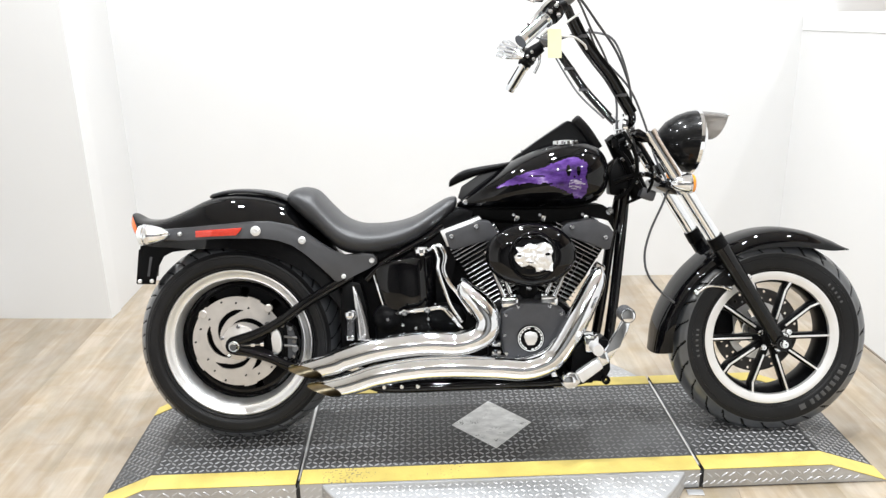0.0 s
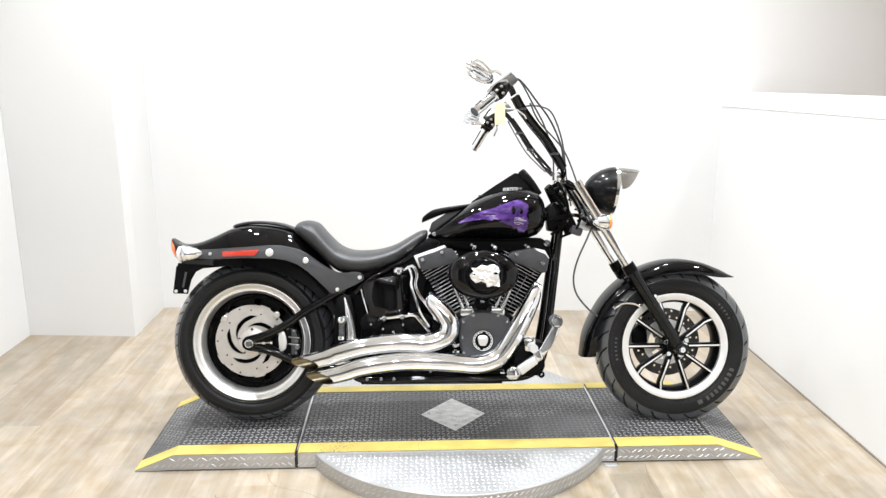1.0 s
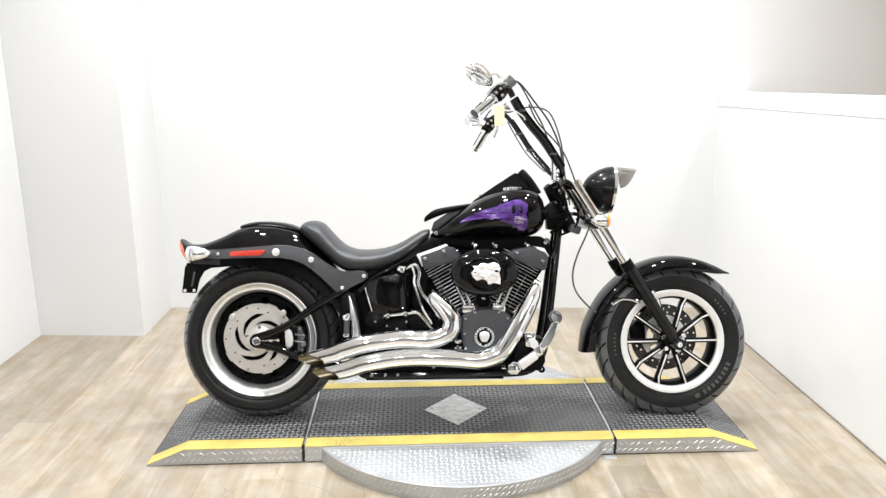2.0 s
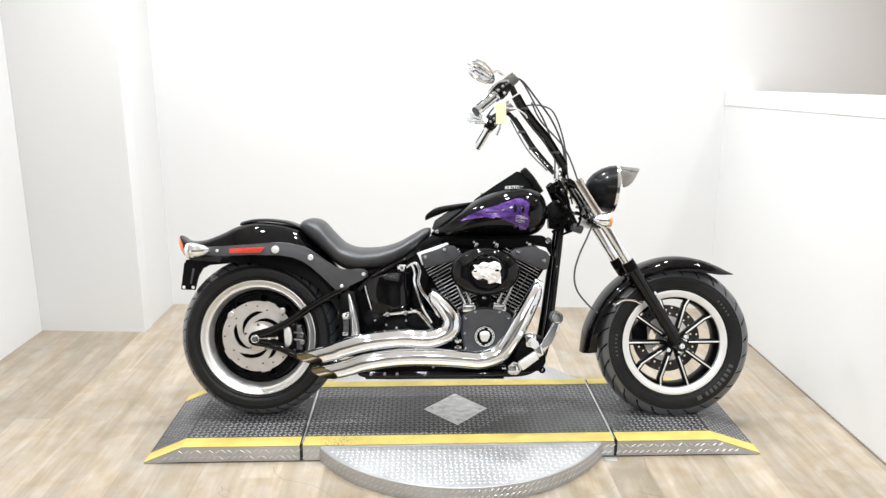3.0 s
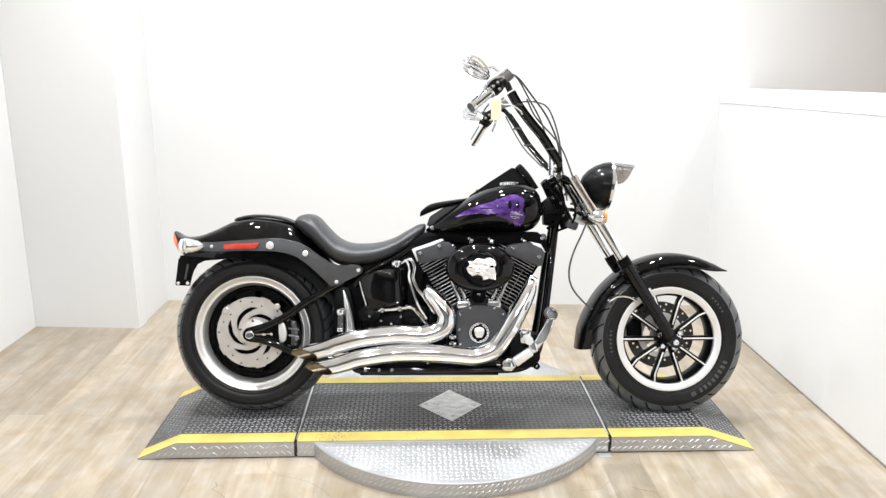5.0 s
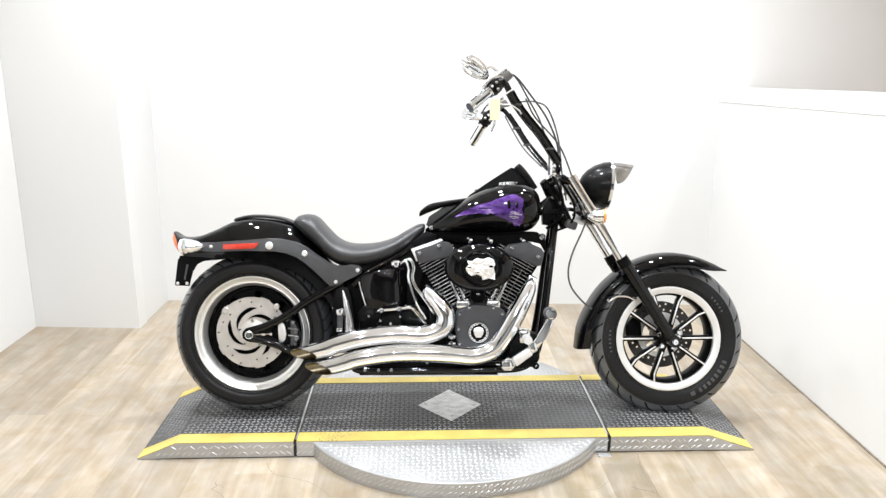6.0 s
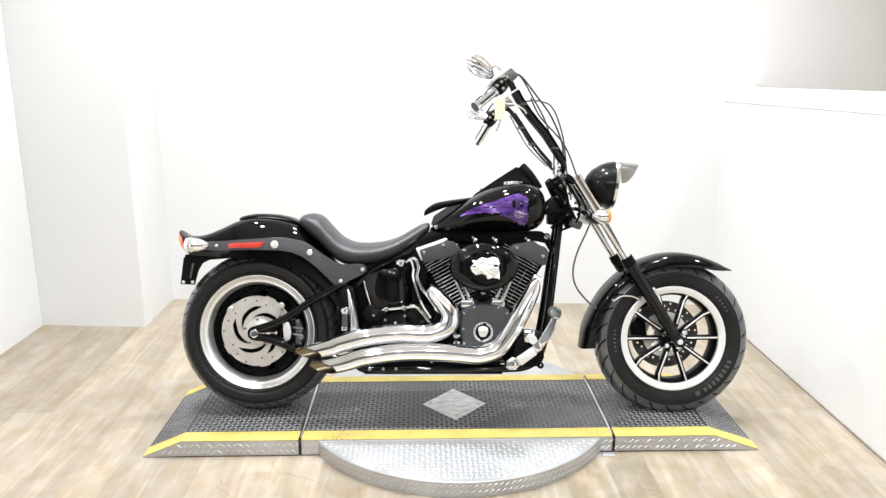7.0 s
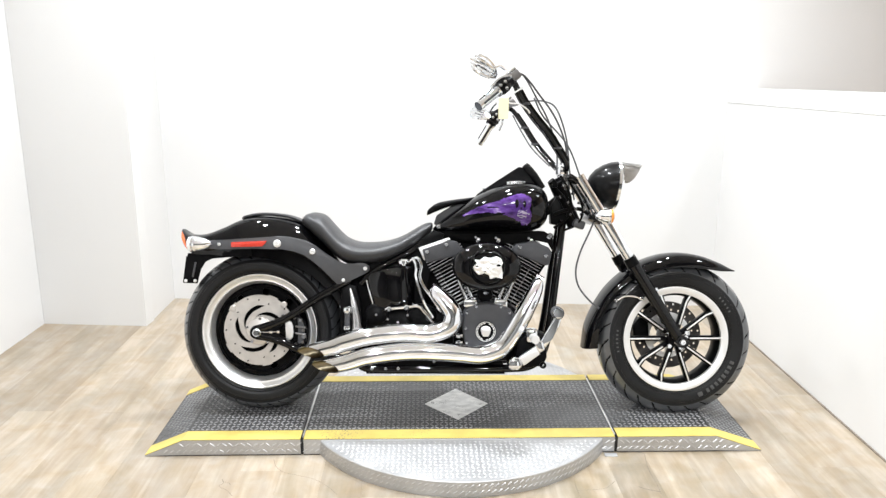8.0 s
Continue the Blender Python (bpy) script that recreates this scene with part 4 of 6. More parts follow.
on_tank("silver_graphic", silver_patch, 1.02, 1.09, 0.780, 0.820, M_SILVERPAINT, "streaked silver airbrush patch", 0.0018)
part("seam", tube([(x, -tank_side(x, zz) - 0.001, zz) for x, zz in ((0.72, 0.733), (0.80, 0.730), (0.90, 0.728), (1.0, 0.728), (1.08, 0.733), (1.13, 0.750))], 0.0035, 8), M_BLACK, tank)
cap = part("fuel_cap", lathe([(0, 0.036), (0.008, 0.036), (0.012, 0.032), (0.015, 0.020), (0.016, 0)], "z", (1.037, -0.055, 0.920), 36), M_CHROME, tank, "chrome fuel cap")
for k in range(12):
    a = 2 * math.pi * k / 12
    part("cap_lobe", lathe([(0, 0), (0, 0.007), (0.009, 0.007), (0.011, 0.004), (0.011, 0)], "z", (1.037 + 0.034 * math.cos(a), -0.055 + 0.034 * math.sin(a), 0.921), 10), M_CHROME, cap)
part("tank_bolt", bolt(0.722, 0.055, 0.748, 0.009, 0.006), M_CHROME, tank)

console = part("tank_console", slab([(0.868, 0.868), (0.880, 0.884), (0.96, 0.938), (1.050, 0.996), (1.068, 0.992), (1.140, 0.915), (1.145, 0.900), (1.06, 0.90), (0.95, 0.89)], -0.055, 0.010, 0.005), M_BLACK, bike, "black wedge-shaped instrument console on the tank")
part("console_hood", tube([(1.073, -0.004, 1.004), (1.080, -0.004, 0.996), (1.112, -0.004, 0.958), (1.146, -0.004, 0.905)], [0.011, 0.0165, 0.0175, 0.0175], 20), M_BUCKET, console, "rounded black console edge")
part("console_tongue", loft([(0.672, 0.795, 0.808, 0.012), (0.680, 0.797, 0.822, 0.026), (0.715, 0.812, 0.846, 0.036), (0.77, 0.832, 0.858, 0.036), (0.845, 0.850, 0.868, 0.034), (0.885, 0.862, 0.874, 0.03)], 3.0, 24), M_BLACK, console, "slim black rear tongue")
part("console_base", slab([(0.700, 0.760), (0.712, 0.795), (0.775, 0.836), (0.88, 0.872), (0.92, 0.86), (0.80, 0.78), (0.73, 0.74)], -0.03, 0.006, 0.004), M_STRUT, console, "grey console underside")
part("console_screw", lathe([(0, 0), (0, 0.007), (0.008, 0.007), (0.010, 0)], "z", (0.905, 0.0, 0.898), 12), M_CHROME, console)

# engine
engine = bike
CR = Vector((0.905, 0, 0.345))


def cylinder(axis_deg, w, name, label):
    """A finned cylinder that leans axis_deg forward of upright."""
    cyl = empty_part(name, engine, label)
    a = radians(axis_deg)
    up, across = Vector((math.sin(a), 0, math.cos(a))), Vector((math.cos(a), 0, -math.sin(a)))
    turn = Matrix(((across.x, 0, up.x), (0, 1, 0), (across.z, 0, up.z)))
    part("barrel", box((0.105, 0.125, 0.25), CR + up * 0.215 + Vector((0, -0.01, 0)), 0.02, turn), M_BLACK, cyl)
    for i in range(13):
        d = 0.116 + i * 0.0145
        part("fin", box((w, 0.165, 0.0036), CR + up * d + Vector((0, -0.012, 0)), 0.0010, turn, segments=1), M_BLACK, cyl)
        part("fin_edge", box((w - 0.004, 0.0024, 0.0029), CR + up * d + Vector((0, -0.0952, 0)), 0.0008, turn, segments=1), M_FIN, cyl, "bright machined fin edge")
    for i in range(4):
        d = 0.304 + i * 0.0118
        part("head_fin", box((w + 0.012, 0.180, 0.0040), CR + up * d + Vector((0, -0.012, 0)), 0.0010, turn, segments=1), M_BLACK, cyl)
        part("fin_edge", box((w + 0.008, 0.0024, 0.0033), CR + up * d + Vector((0, -0.1030, 0)), 0.0008, turn, segments=1), M_FIN, cyl, "bright machined fin edge")
    part("head", box((0.130, 0.15, 0.05), CR + up * 0.320 + Vector((0, -0.01, 0)), 0.01, turn), M_BLACK, cyl)
    return cyl


cyl_r = cylinder(-29, 0.150, "rear_cylinder", "finned rear cylinder")
cyl_f = cylinder(29, 0.156, "front_cylinder", "finned front cylinder")
rocker = part("rocker_cover", slab([(0.655, 0.658), (0.765, 0.694), (0.795, 0.690), (0.822, 0.648), (0.812, 0.638), (0.680, 0.605), (0.668, 0.612)], -0.07, 0.115, 0.006), M_WRINKLE, cyl_r, "wrinkle black rocker cover")
part("rocker_trim", slab([(0.640, 0.664), (0.762, 0.706), (0.770, 0.697), (0.660, 0.656), (0.672, 0.618), (0.662, 0.614)], -0.06, 0.105, 0.003), M_ALU, cyl_r, "polished rocker lip")
rocker_f = part("rocker_cover", slab([(1.012, 0.660), (1.030, 0.680), (1.105, 0.692), (1.160, 0.668), (1.174, 0.648), (1.163, 0.598), (1.150, 0.594), (1.030, 0.640)], -0.07, 0.115, 0.006), M_WRINKLE, cyl_f, "wrinkle black rocker cover")
part("rocker_trim", slab([(1.112, 0.694), (1.158, 0.684), (1.176, 0.652), (1.166, 0.646), (1.15, 0.664)], -0.06, 0.105, 0.003), M_ALU, cyl_f, "polished rocker lip")
for x, z, r in ((0.675, 0.647, rocker), (0.752, 0.676, rocker), (1.045, 0.668, rocker_f), (1.148, 0.632, rocker_f)):
    part("rocker_bolt", bolt(x, 0.116, z, 0.008, 0.006), M_CHROME, r)
part("crankcase", slab([(0.78, 0.24), (0.78, 0.42), (0.83, 0.455), (0.905, 0.47), (0.985, 0.455), (1.05, 0.41), (1.06, 0.30), (1.03, 0.215), (0.85, 0.20)], -0.10, 0.12, 0.015), M_BLACK, engine, "black crankcase")
cam_case = part("cam_cover", slab([(0.820, 0.420), (0.866, 0.446), (0.905, 0.450), (0.972, 0.443), (1.012, 0.420), (1.016, 0.385), (0.994, 0.318), (0.974, 0.286), (0.940, 0.272), (0.860, 0.272), (0.824, 0.290), (0.816, 0.35)], 0.118, 0.185, 0.010, segments=3), M_WRINKLE, engine, "wrinkle black cam cover")
for x, z in ((0.832, 0.412), (0.870, 0.437), (0.965, 0.436), (1.000, 0.412), (0.828, 0.352), (0.832, 0.296), (0.870, 0.282), (0.985, 0.320)):
    part("cover_bolt", bolt(x, 0.184, z, 0.0065, 0.006), M_CHROME, cam_case)
badge = part("badge", lathe([(-0.183, 0.0415), (-0.190, 0.0415), (-0.192, 0.039), (-0.192, 0)], "y", (0.906, 0, 0.340), 48), M_BLACK, cam_case, "round badge with a pale broken ring")
for k in range(18):
    if k not in (4, 13):
        a = 2 * math.pi * k / 18
        turn = Matrix.Rotation(-a + radians(90), 3, "Y")
        part("badge_bar", box((0.0085, 0.002, 0.0040), (0.906 + 0.0325 * math.cos(a), -0.1925, 0.340 + 0.0325 * math.sin(a)), 0.0005, turn, segments=1), M_TIE, badge, "pale bar in place of lettering")
part("badge_ring", tube([(0.906 + 0.0378 * math.cos(t), -0.1925, 0.340 + 0.0378 * math.sin(t)) for t in [2 * math.pi * i / 32 for i in range(33)]], 0.0012, 6, 1), M_TIE, badge, "thin pale ring")
part("badge_emblem", slab([(0.885, 0.345), (0.889, 0.358), (0.906, 0.363), (0.923, 0.358), (0.927, 0.345), (0.920, 0.334), (0.917, 0.321), (0.895, 0.321), (0.892, 0.334)], 0.190, 0.197, 0.003), M_RELIEF, badge, "plain chrome emblem")
for dz in (0.0, 0.028):
    part("oil_fitting", rod((0.790, -0.165, 0.292 + dz), (0.816, -0.165, 0.292 + dz), 0.0085, 12), M_CHROME, engine, "chrome hose fitting")
    part("fitting_nut", rod((0.796, -0.165, 0.292 + dz), (0.806, -0.165, 0.292 + dz), 0.0115, 6), M_CHROME, engine)
cleaner = part("air_cleaner", lathe([(-0.14, 0.86), (-0.15, 0.95), (-0.185, 1.0), (-0.205, 1.0), (-0.215, 0.975), (-0.226, 0.90), (-0.236, 0.76), (-0.240, 0.60), (-0.240, 0.50), (-0.236, 0.47), (-0.236, 0.42), (-0.244, 0.38), (-0.248, 0.2), (-0.249, 0)],
                                    "y", (0.908, 0, 0.595), 96, scale=(0.134, 0.095)), M_CLEARBLACK, engine, "gloss black oval air cleaner with a chrome emblem")
part("backing_plate", slab([(0.85, 0.66), (0.905, 0.685), (0.965, 0.66), (0.99, 0.59), (0.96, 0.53), (0.86, 0.53), (0.82, 0.59)], 0.09, 0.15, 0.01), M_BLACK, cleaner)
part("boss", lathe([(-0.222, 0.0745), (-0.240, 0.0735), (-0.2445, 0.0700), (-0.2440, 0.0655), (-0.2400, 0.0615), (-0.2395, 0.0560), (-0.2410, 0.030), (-0.2415, 0)], "y", (0.911, 0, 0.595), 72), M_CLEARBLACK, cleaner, "round gloss black boss with a raised lip")
em = [(0.854, 0.596), (0.868, 0.610), (0.859, 0.624), (0.880, 0.623), (0.898, 0.634), (0.920, 0.630), (0.942, 0.637), (0.960, 0.629), (0.967, 0.612), (0.961, 0.598), (0.967, 0.575), (0.965, 0.552), (0.940, 0.556), (0.919, 0.551), (0.914, 0.566), (0.895, 0.573), (0.875, 0.566), (0.859, 0.582)]
bm = bmesh.new()
pts = {}
for i in range(-27, 30):
    for j in range(-24, 25):
        x, z = 0.908 + i * 0.0021, 0.597 + j * 0.0021
        if inside(em, x, z) and not any(((x - cx) / rx) ** 2 + ((z - cz) / rz) ** 2 < 1 for cx, cz, rx, rz in ((0.951, 0.602, 0.0085, 0.0050), (0.868, 0.599, 0.006, 0.004), (0.900, 0.580, 0.010, 0.002))):
            pts[i, j] = (x, z)
corner = {}
for (i, j), (x, z) in pts.items():
    quad = []
    for a, b in ((0, 0), (1, 0), (1, 1), (0, 1)):
        if (i + a, j + b) not in corner:
            px, pz = x + (a - 0.5) * 0.0021, z + (b - 0.5) * 0.0021
            dome = max(0.0, 1 - ((px - 0.910) / 0.058) ** 2 - ((pz - 0.598) / 0.050) ** 2)
            lift = 0.248 + 0.012 * math.sqrt(dome) + 0.004 * noise.noise(Vector((px * 70, pz * 70, 3))) + 0.002 * noise.noise(Vector((px * 180, pz * 180, 8)))
            corner[i + a, j + b] = bm.verts.new((px, -lift, pz))
        quad.append(corner[i + a, j + b])
    bm.faces.new(quad)
back = bmesh.ops.extrude_face_region(bm, geom=list(bm.faces))
for v in back["geom"]:
    if isinstance(v, bmesh.types.BMVert):
        v.co.y = -0.240
emblem = part("emblem", bm, M_RELIEF, cleaner, "plain hammered chrome emblem with torn edges", angle=60)
for x0, z0, x1, z1, u in ((0.838, 0.44, 0.778, 0.605, 0.150), (0.858, 0.45, 0.806, 0.605, 0.135), (0.975, 0.44, 1.042, 0.600, 0.150), (0.955, 0.45, 1.012, 0.600, 0.135)):
    rodtube = part("pushrod_tube", rod((x0, -u, z0), (x1, -u, z1), 0.0085, 14), M_CHROME, engine, "chrome pushrod tube")
    part("collar", lathe([(0, 0.0), (0, 0.014), (0.022, 0.014), (0.026, 0.010), (0.026, 0)], "z", (x0, -u, z0 - 0.004), 16), M_CHROME, rodtube)
for x in (0.846, 0.966):
    part("lifter_block", box((0.052, 0.05, 0.030), (x, -0.150, 0.448), 0.006), M_CHROME, engine, "chrome lifter block")
part("intake", slab([(0.875, 0.47), (0.89, 0.52), (0.925, 0.52), (0.94, 0.47), (0.925, 0.45), (0.89, 0.45)], 0.02, 0.13, 0.008), M_BLACK, engine, "black intake casting")
for i in range(7):
    part("intake_fin", box((0.062, 0.12, 0.004), (0.868 - 0.004 * i, -0.04, 0.49 + 0.009 * i), 0.001, Matrix.Rotation(radians(-20), 3, "Y"), segments=1), M_FIN, engine)
    part("intake_fin", box((0.062, 0.12, 0.004), (0.948 + 0.004 * i, -0.04, 0.49 + 0.009 * i), 0.001, Matrix.Rotation(radians(20), 3, "Y"), segments=1), M_FIN, engine)
part("intake_knob", lathe([(-0.13, 0.007), (-0.15, 0.009), (-0.155, 0.004), (-0.155, 0)], "y", (0.908, 0, 0.488), 14), M_CHROME, engine)

# gearbox, oil tank and lines
gear = part("gearbox", slab([(0.43, 0.22), (0.43, 0.40), (0.50, 0.43), (0.63, 0.43), (0.78, 0.40), (0.79, 0.24), (0.70, 0.20)], -0.10, 0.10, 0.015), M_BLACK, bike, "black gearbox case")
part("clutch_cover", lathe([(-0.10, 0.062), (-0.128, 0.060), (-0.138, 0.05), (-0.142, 0.03), (-0.142, 0)], "y", (0.655, 0, 0.395), 40, scale=(1.0, 0.75)), M_BLACK, gear, "black side cover")
part("gear_cover", lathe([(-0.10, 0.045), (-0.130, 0.043), (-0.140, 0.03), (-0.142, 0)], "y", (0.472, 0, 0.398), 36), M_BLACK, gear, "rounded side cover")
for x, z in ((0.474, 0.400), (0.52, 0.382), (0.598, 0.398), (0.62, 0.44), (0.56, 0.37)):
    part("case_bolt", bolt(x, 0.142, z, 0.006, 0.006), M_CHROME, gear)
def oil_tank_mesh():
    """A wrap-round tank: upright walls with rounded corners between a sloping top and bottom."""
    plan = curve_through([(0.424, 0.020), (0.4245, 0.098), (0.429, 0.118), (0.446, 0.131), (0.490, 0.140), (0.545, 0.146), (0.590, 0.142), (0.625, 0.128), (0.648, 0.100), (0.655, 0.020)], 5)
    bm, rings = bmesh.new(), []
    for f, inset in ((0.0, 0.016), (0.015, 0.007), (0.04, 0.002), (0.08, 0.0), (0.5, -0.0008), (0.92, 0.0), (0.96, 0.002), (0.985, 0.007), (1.0, 0.016)):
        ring = []
        for x, u in plan:
            x, u = float(x), float(u)
            lo = float(np.interp(x, (0.424, 0.46, 0.53, 0.60, 0.655), (0.432, 0.420, 0.411, 0.420, 0.434)))
            hi = float(np.interp(x, (0.424, 0.45, 0.51, 0.58, 0.655), (0.546, 0.568, 0.584, 0.592, 0.598)))
            k = inset / 0.12
            left = 0.424 + 0.034 * (1 - f)  # the rear wall leans back at its top
            xs = left + (x - 0.424) / 0.231 * (0.627 - left)
            ring.append((xs + (0.52 - xs) * k, -(u - inset if u > 0.03 else u), lo + (hi - lo) * f))
        rings.append(ring)
    skin(bm, rings)
    return bm


oil = part("oil_tank", oil_tank_mesh(), M_CLEARBLACK, bike, "gloss black wrap-round oil tank")
# the highlight down the tank's rear corner, modelled as a thin chrome strip
part("oil_seam", tube([(0.433, -0.122, 0.541), (0.440, -0.125, 0.515), (0.450, -0.126, 0.475), (0.462, -0.122, 0.432)], [0.0030, 0.0036, 0.0028, 0.0020], 8), M_CHROME, oil, "chrome strip standing in for a streak of reflected light")
part("oil_cap", lathe([(0.594, 0.012), (0.602, 0.013), (0.602, 0.023), (0.613, 0.024), (0.620, 0.018), (0.622, 0)], "z", (0.582, -0.128, 0), 24), M_CHROME, oil, "chrome filler plug")
part("filler_neck", rod((0.580, -0.125, 0.55), (0.580, -0.127, 0.605), 0.013, 16), M_BLACK, oil)
for name, pts, r in (("oil_line", [(0.604, -0.150, 0.612), (0.622, -0.165, 0.618), (0.634, -0.170, 0.590), (0.632, -0.172, 0.555), (0.648, -0.172, 0.500), (0.668, -0.172, 0.444), (0.700, -0.165, 0.392)], 0.0062),
                     ("oil_line", [(0.618, -0.150, 0.622), (0.640, -0.168, 0.625), (0.654, -0.172, 0.595), (0.648, -0.174, 0.555), (0.664, -0.174, 0.515), (0.690, -0.174, 0.480), (0.722, -0.170, 0.430), (0.735, -0.16, 0.405)], 0.0062),
                     ("oil_line", [(0.505, -0.150, 0.418), (0.528, -0.168, 0.426), (0.596, -0.172, 0.433), (0.640, -0.172, 0.437), (0.665, -0.172, 0.415), (0.700, -0.168, 0.372)], 0.0068)):
    part(name, tube(pts, r, 10), M_CHROME, bike, "bright braided oil line")
for x, z in ((0.527, 0.426), (0.596, 0.432)):
    part("line_clip", bolt(x, 0.176, z, 0.010, 0.008), M_CHROME, bike)
bm = tube([(0.371, -0.146, 0.504), (0.374, -0.146, 0.494), (0.381, -0.146, 0.466), (0.388, -0.146, 0.428), (0.393, -0.146, 0.388), (0.397, -0.146, 0.340)], [0.002, 0.0048, 0.0095, 0.0145, 0.0180, 0.0205], 24, 5)
for v in bm.verts:
    v.co.y = -0.140 + (v.co.y + 0.146) * 0.75
guard = part("chrome_guard", bm, M_FIN, bike, "pointed chrome horn before the rear wheel")
part("guard_edge", tube([(0.381, -0.146, 0.487), (0.394, -0.148, 0.445), (0.405, -0.150, 0.400), (0.414, -0.151, 0.345)], [0.0015, 0.0028, 0.0032, 0.0032], 8, 4), M_DARKSTEEL, guard, "dark rolled edge")
master = part("brake_reservoir", rod((0.361, -0.158, 0.352), (0.362, -0.158, 0.412), 0.0110, 18), M_STRUT, bike, "small brake reservoir with chrome ends")
part("reservoir_cap", lathe([(0.406, 0.0), (0.406, 0.012), (0.411, 0.0165), (0.420, 0.0180), (0.429, 0.0165), (0.435, 0.010), (0.437, 0.0)], "z", (0.362, -0.158, 0), 22), M_CHROME, master, "round chrome cap")
part("reservoir_foot", box((0.023, 0.022, 0.018), (0.360, -0.158, 0.349), 0.004), M_CHROME, master, "square chrome foot")
for rx, rz in ((0.356, 0.378), (0.356, 0.396), (0.368, 0.372), (0.368, 0.400)):
    part("reservoir_rivet", bolt(rx, 0.168, rz, 0.0028, 0.003), M_CHROME, master)

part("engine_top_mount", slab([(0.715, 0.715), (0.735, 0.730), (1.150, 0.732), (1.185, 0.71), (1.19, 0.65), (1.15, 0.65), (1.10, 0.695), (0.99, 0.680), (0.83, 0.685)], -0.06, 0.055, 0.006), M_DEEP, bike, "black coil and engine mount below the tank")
# a plain black sheet gives the shade in the gap between the cylinders
part("engine_backing", slab([(0.62, 0.655), (0.70, 0.715), (1.17, 0.715), (1.165, 0.60), (1.10, 0.50), (1.04, 0.42), (0.78, 0.40), (0.63, 0.40)], -0.045, 0.030, 0.006), M_DEEP, bike, "flat black sheet standing in for shaded heads and hoses between the cylinders")
for x, z in ((0.871, 0.700), (0.953, 0.698), (1.086, 0.697)):
    part("mount_bolt", bolt(x, 0.056, z + 0.006, 0.007, 0.012), M_CHROME, bike)
    part("mount_clip", box((0.014, 0.010, 0.020), (x + 0.010, -0.064, z - 0.006), 0.003, Matrix.Rotation(radians(18), 3, "Y")), M_CHROME, bike, "small bright clip")
part("mount_tab", slab([(1.100, 0.690), (1.140, 0.688), (1.146, 0.676), (1.118, 0.672)], 0.05, 0.064, 0.002), M_DEEP, bike)
part("pipe_stub", rod((0.615, -0.165, 0.292), (0.676, -0.165, 0.292), 0.012, 14), M_BURNT, bike, "heat-browned crossover stub between the pipes")
part("under_seat_panel", slab([(0.385, 0.23), (0.360, 0.50), (0.374, 0.588), (0.44, 0.614), (0.53, 0.634), (0.62, 0.674), (0.70, 0.735), (0.745, 0.72), (0.70, 0.62), (0.67, 0.52), (0.66, 0.40), (0.60, 0.25)], -0.10, 0.085, 0.006), M_BLACK, bike, "black frame panel behind the oil tank")

part("fender_shield", slab([(0.322, 0.300), (0.336, 0.440), (0.330, 0.500), (0.352, 0.520), (0.392, 0.512), (0.410, 0.430), (0.412, 0.310)], 0.100, 0.122, 0.006), M_BLACK, bike, "black shield before the rear tyre")

# exhausts
PIPE_R = 0.0370
SLASH = (0.0, 0.041, 0.031)  # the tips reach furthest on their far upper side
PIPES = ([(0.703, -0.168, 0.522), (0.714, -0.188, 0.492), (0.752, -0.200, 0.452), (0.778, -0.205, 0.405), (0.760, -0.208, 0.358), (0.690, -0.208, 0.334), (0.620, -0.208, 0.337), (0.553, -0.208, 0.336), (0.443, -0.208, 0.322), (0.355, -0.208, 0.298), (0.308, -0.210, 0.281), (0.266, -0.211, 0.270), (0.226, -0.212, 0.260)],
         [(1.116, -0.176, 0.552), (1.102, -0.194, 0.512), (1.058, -0.205, 0.424), (1.008, -0.208, 0.335), (0.965, -0.208, 0.280), (0.895, -0.208, 0.254), (0.810, -0.208, 0.259), (0.730, -0.208, 0.264), (0.640, -0.208, 0.266), (0.553, -0.208, 0.262), (0.443, -0.208, 0.245), (0.378, -0.209, 0.225), (0.330, -0.211, 0.213), (0.282, -0.213, 0.204)])
for pts in PIPES:
    pipe = empty_part("exhaust_pipe", bike, "sweeping chrome exhaust pipe with a slash-cut tip")
    rads = [0.009, 0.028, 0.0350] + [PIPE_R] * (len(pts) - 7) + [0.0358, 0.0340, 0.0320, 0.0300]
    part("heat_shield", tube(pts, rads, 28, 7, caps=False, slash=SLASH), M_CHROME, pipe, "mirror chrome heat shield")
    part("liner", tube([Vector(q) for q in pts[-5:]], [r - 0.0025 for r in rads[-5:]], 24, 7, caps=False, slash=SLASH), M_BURNT, pipe, "heat-tinted inner pipe")
for x0, z0, x1, z1 in ((1.125, 0.535, 1.10, 0.550),):
    part("pipe_clamp", rod((x0, -0.17, z0), (x1, -0.17, z1), 0.020, 24), M_CHROME, bike, "chrome pipe clamp")

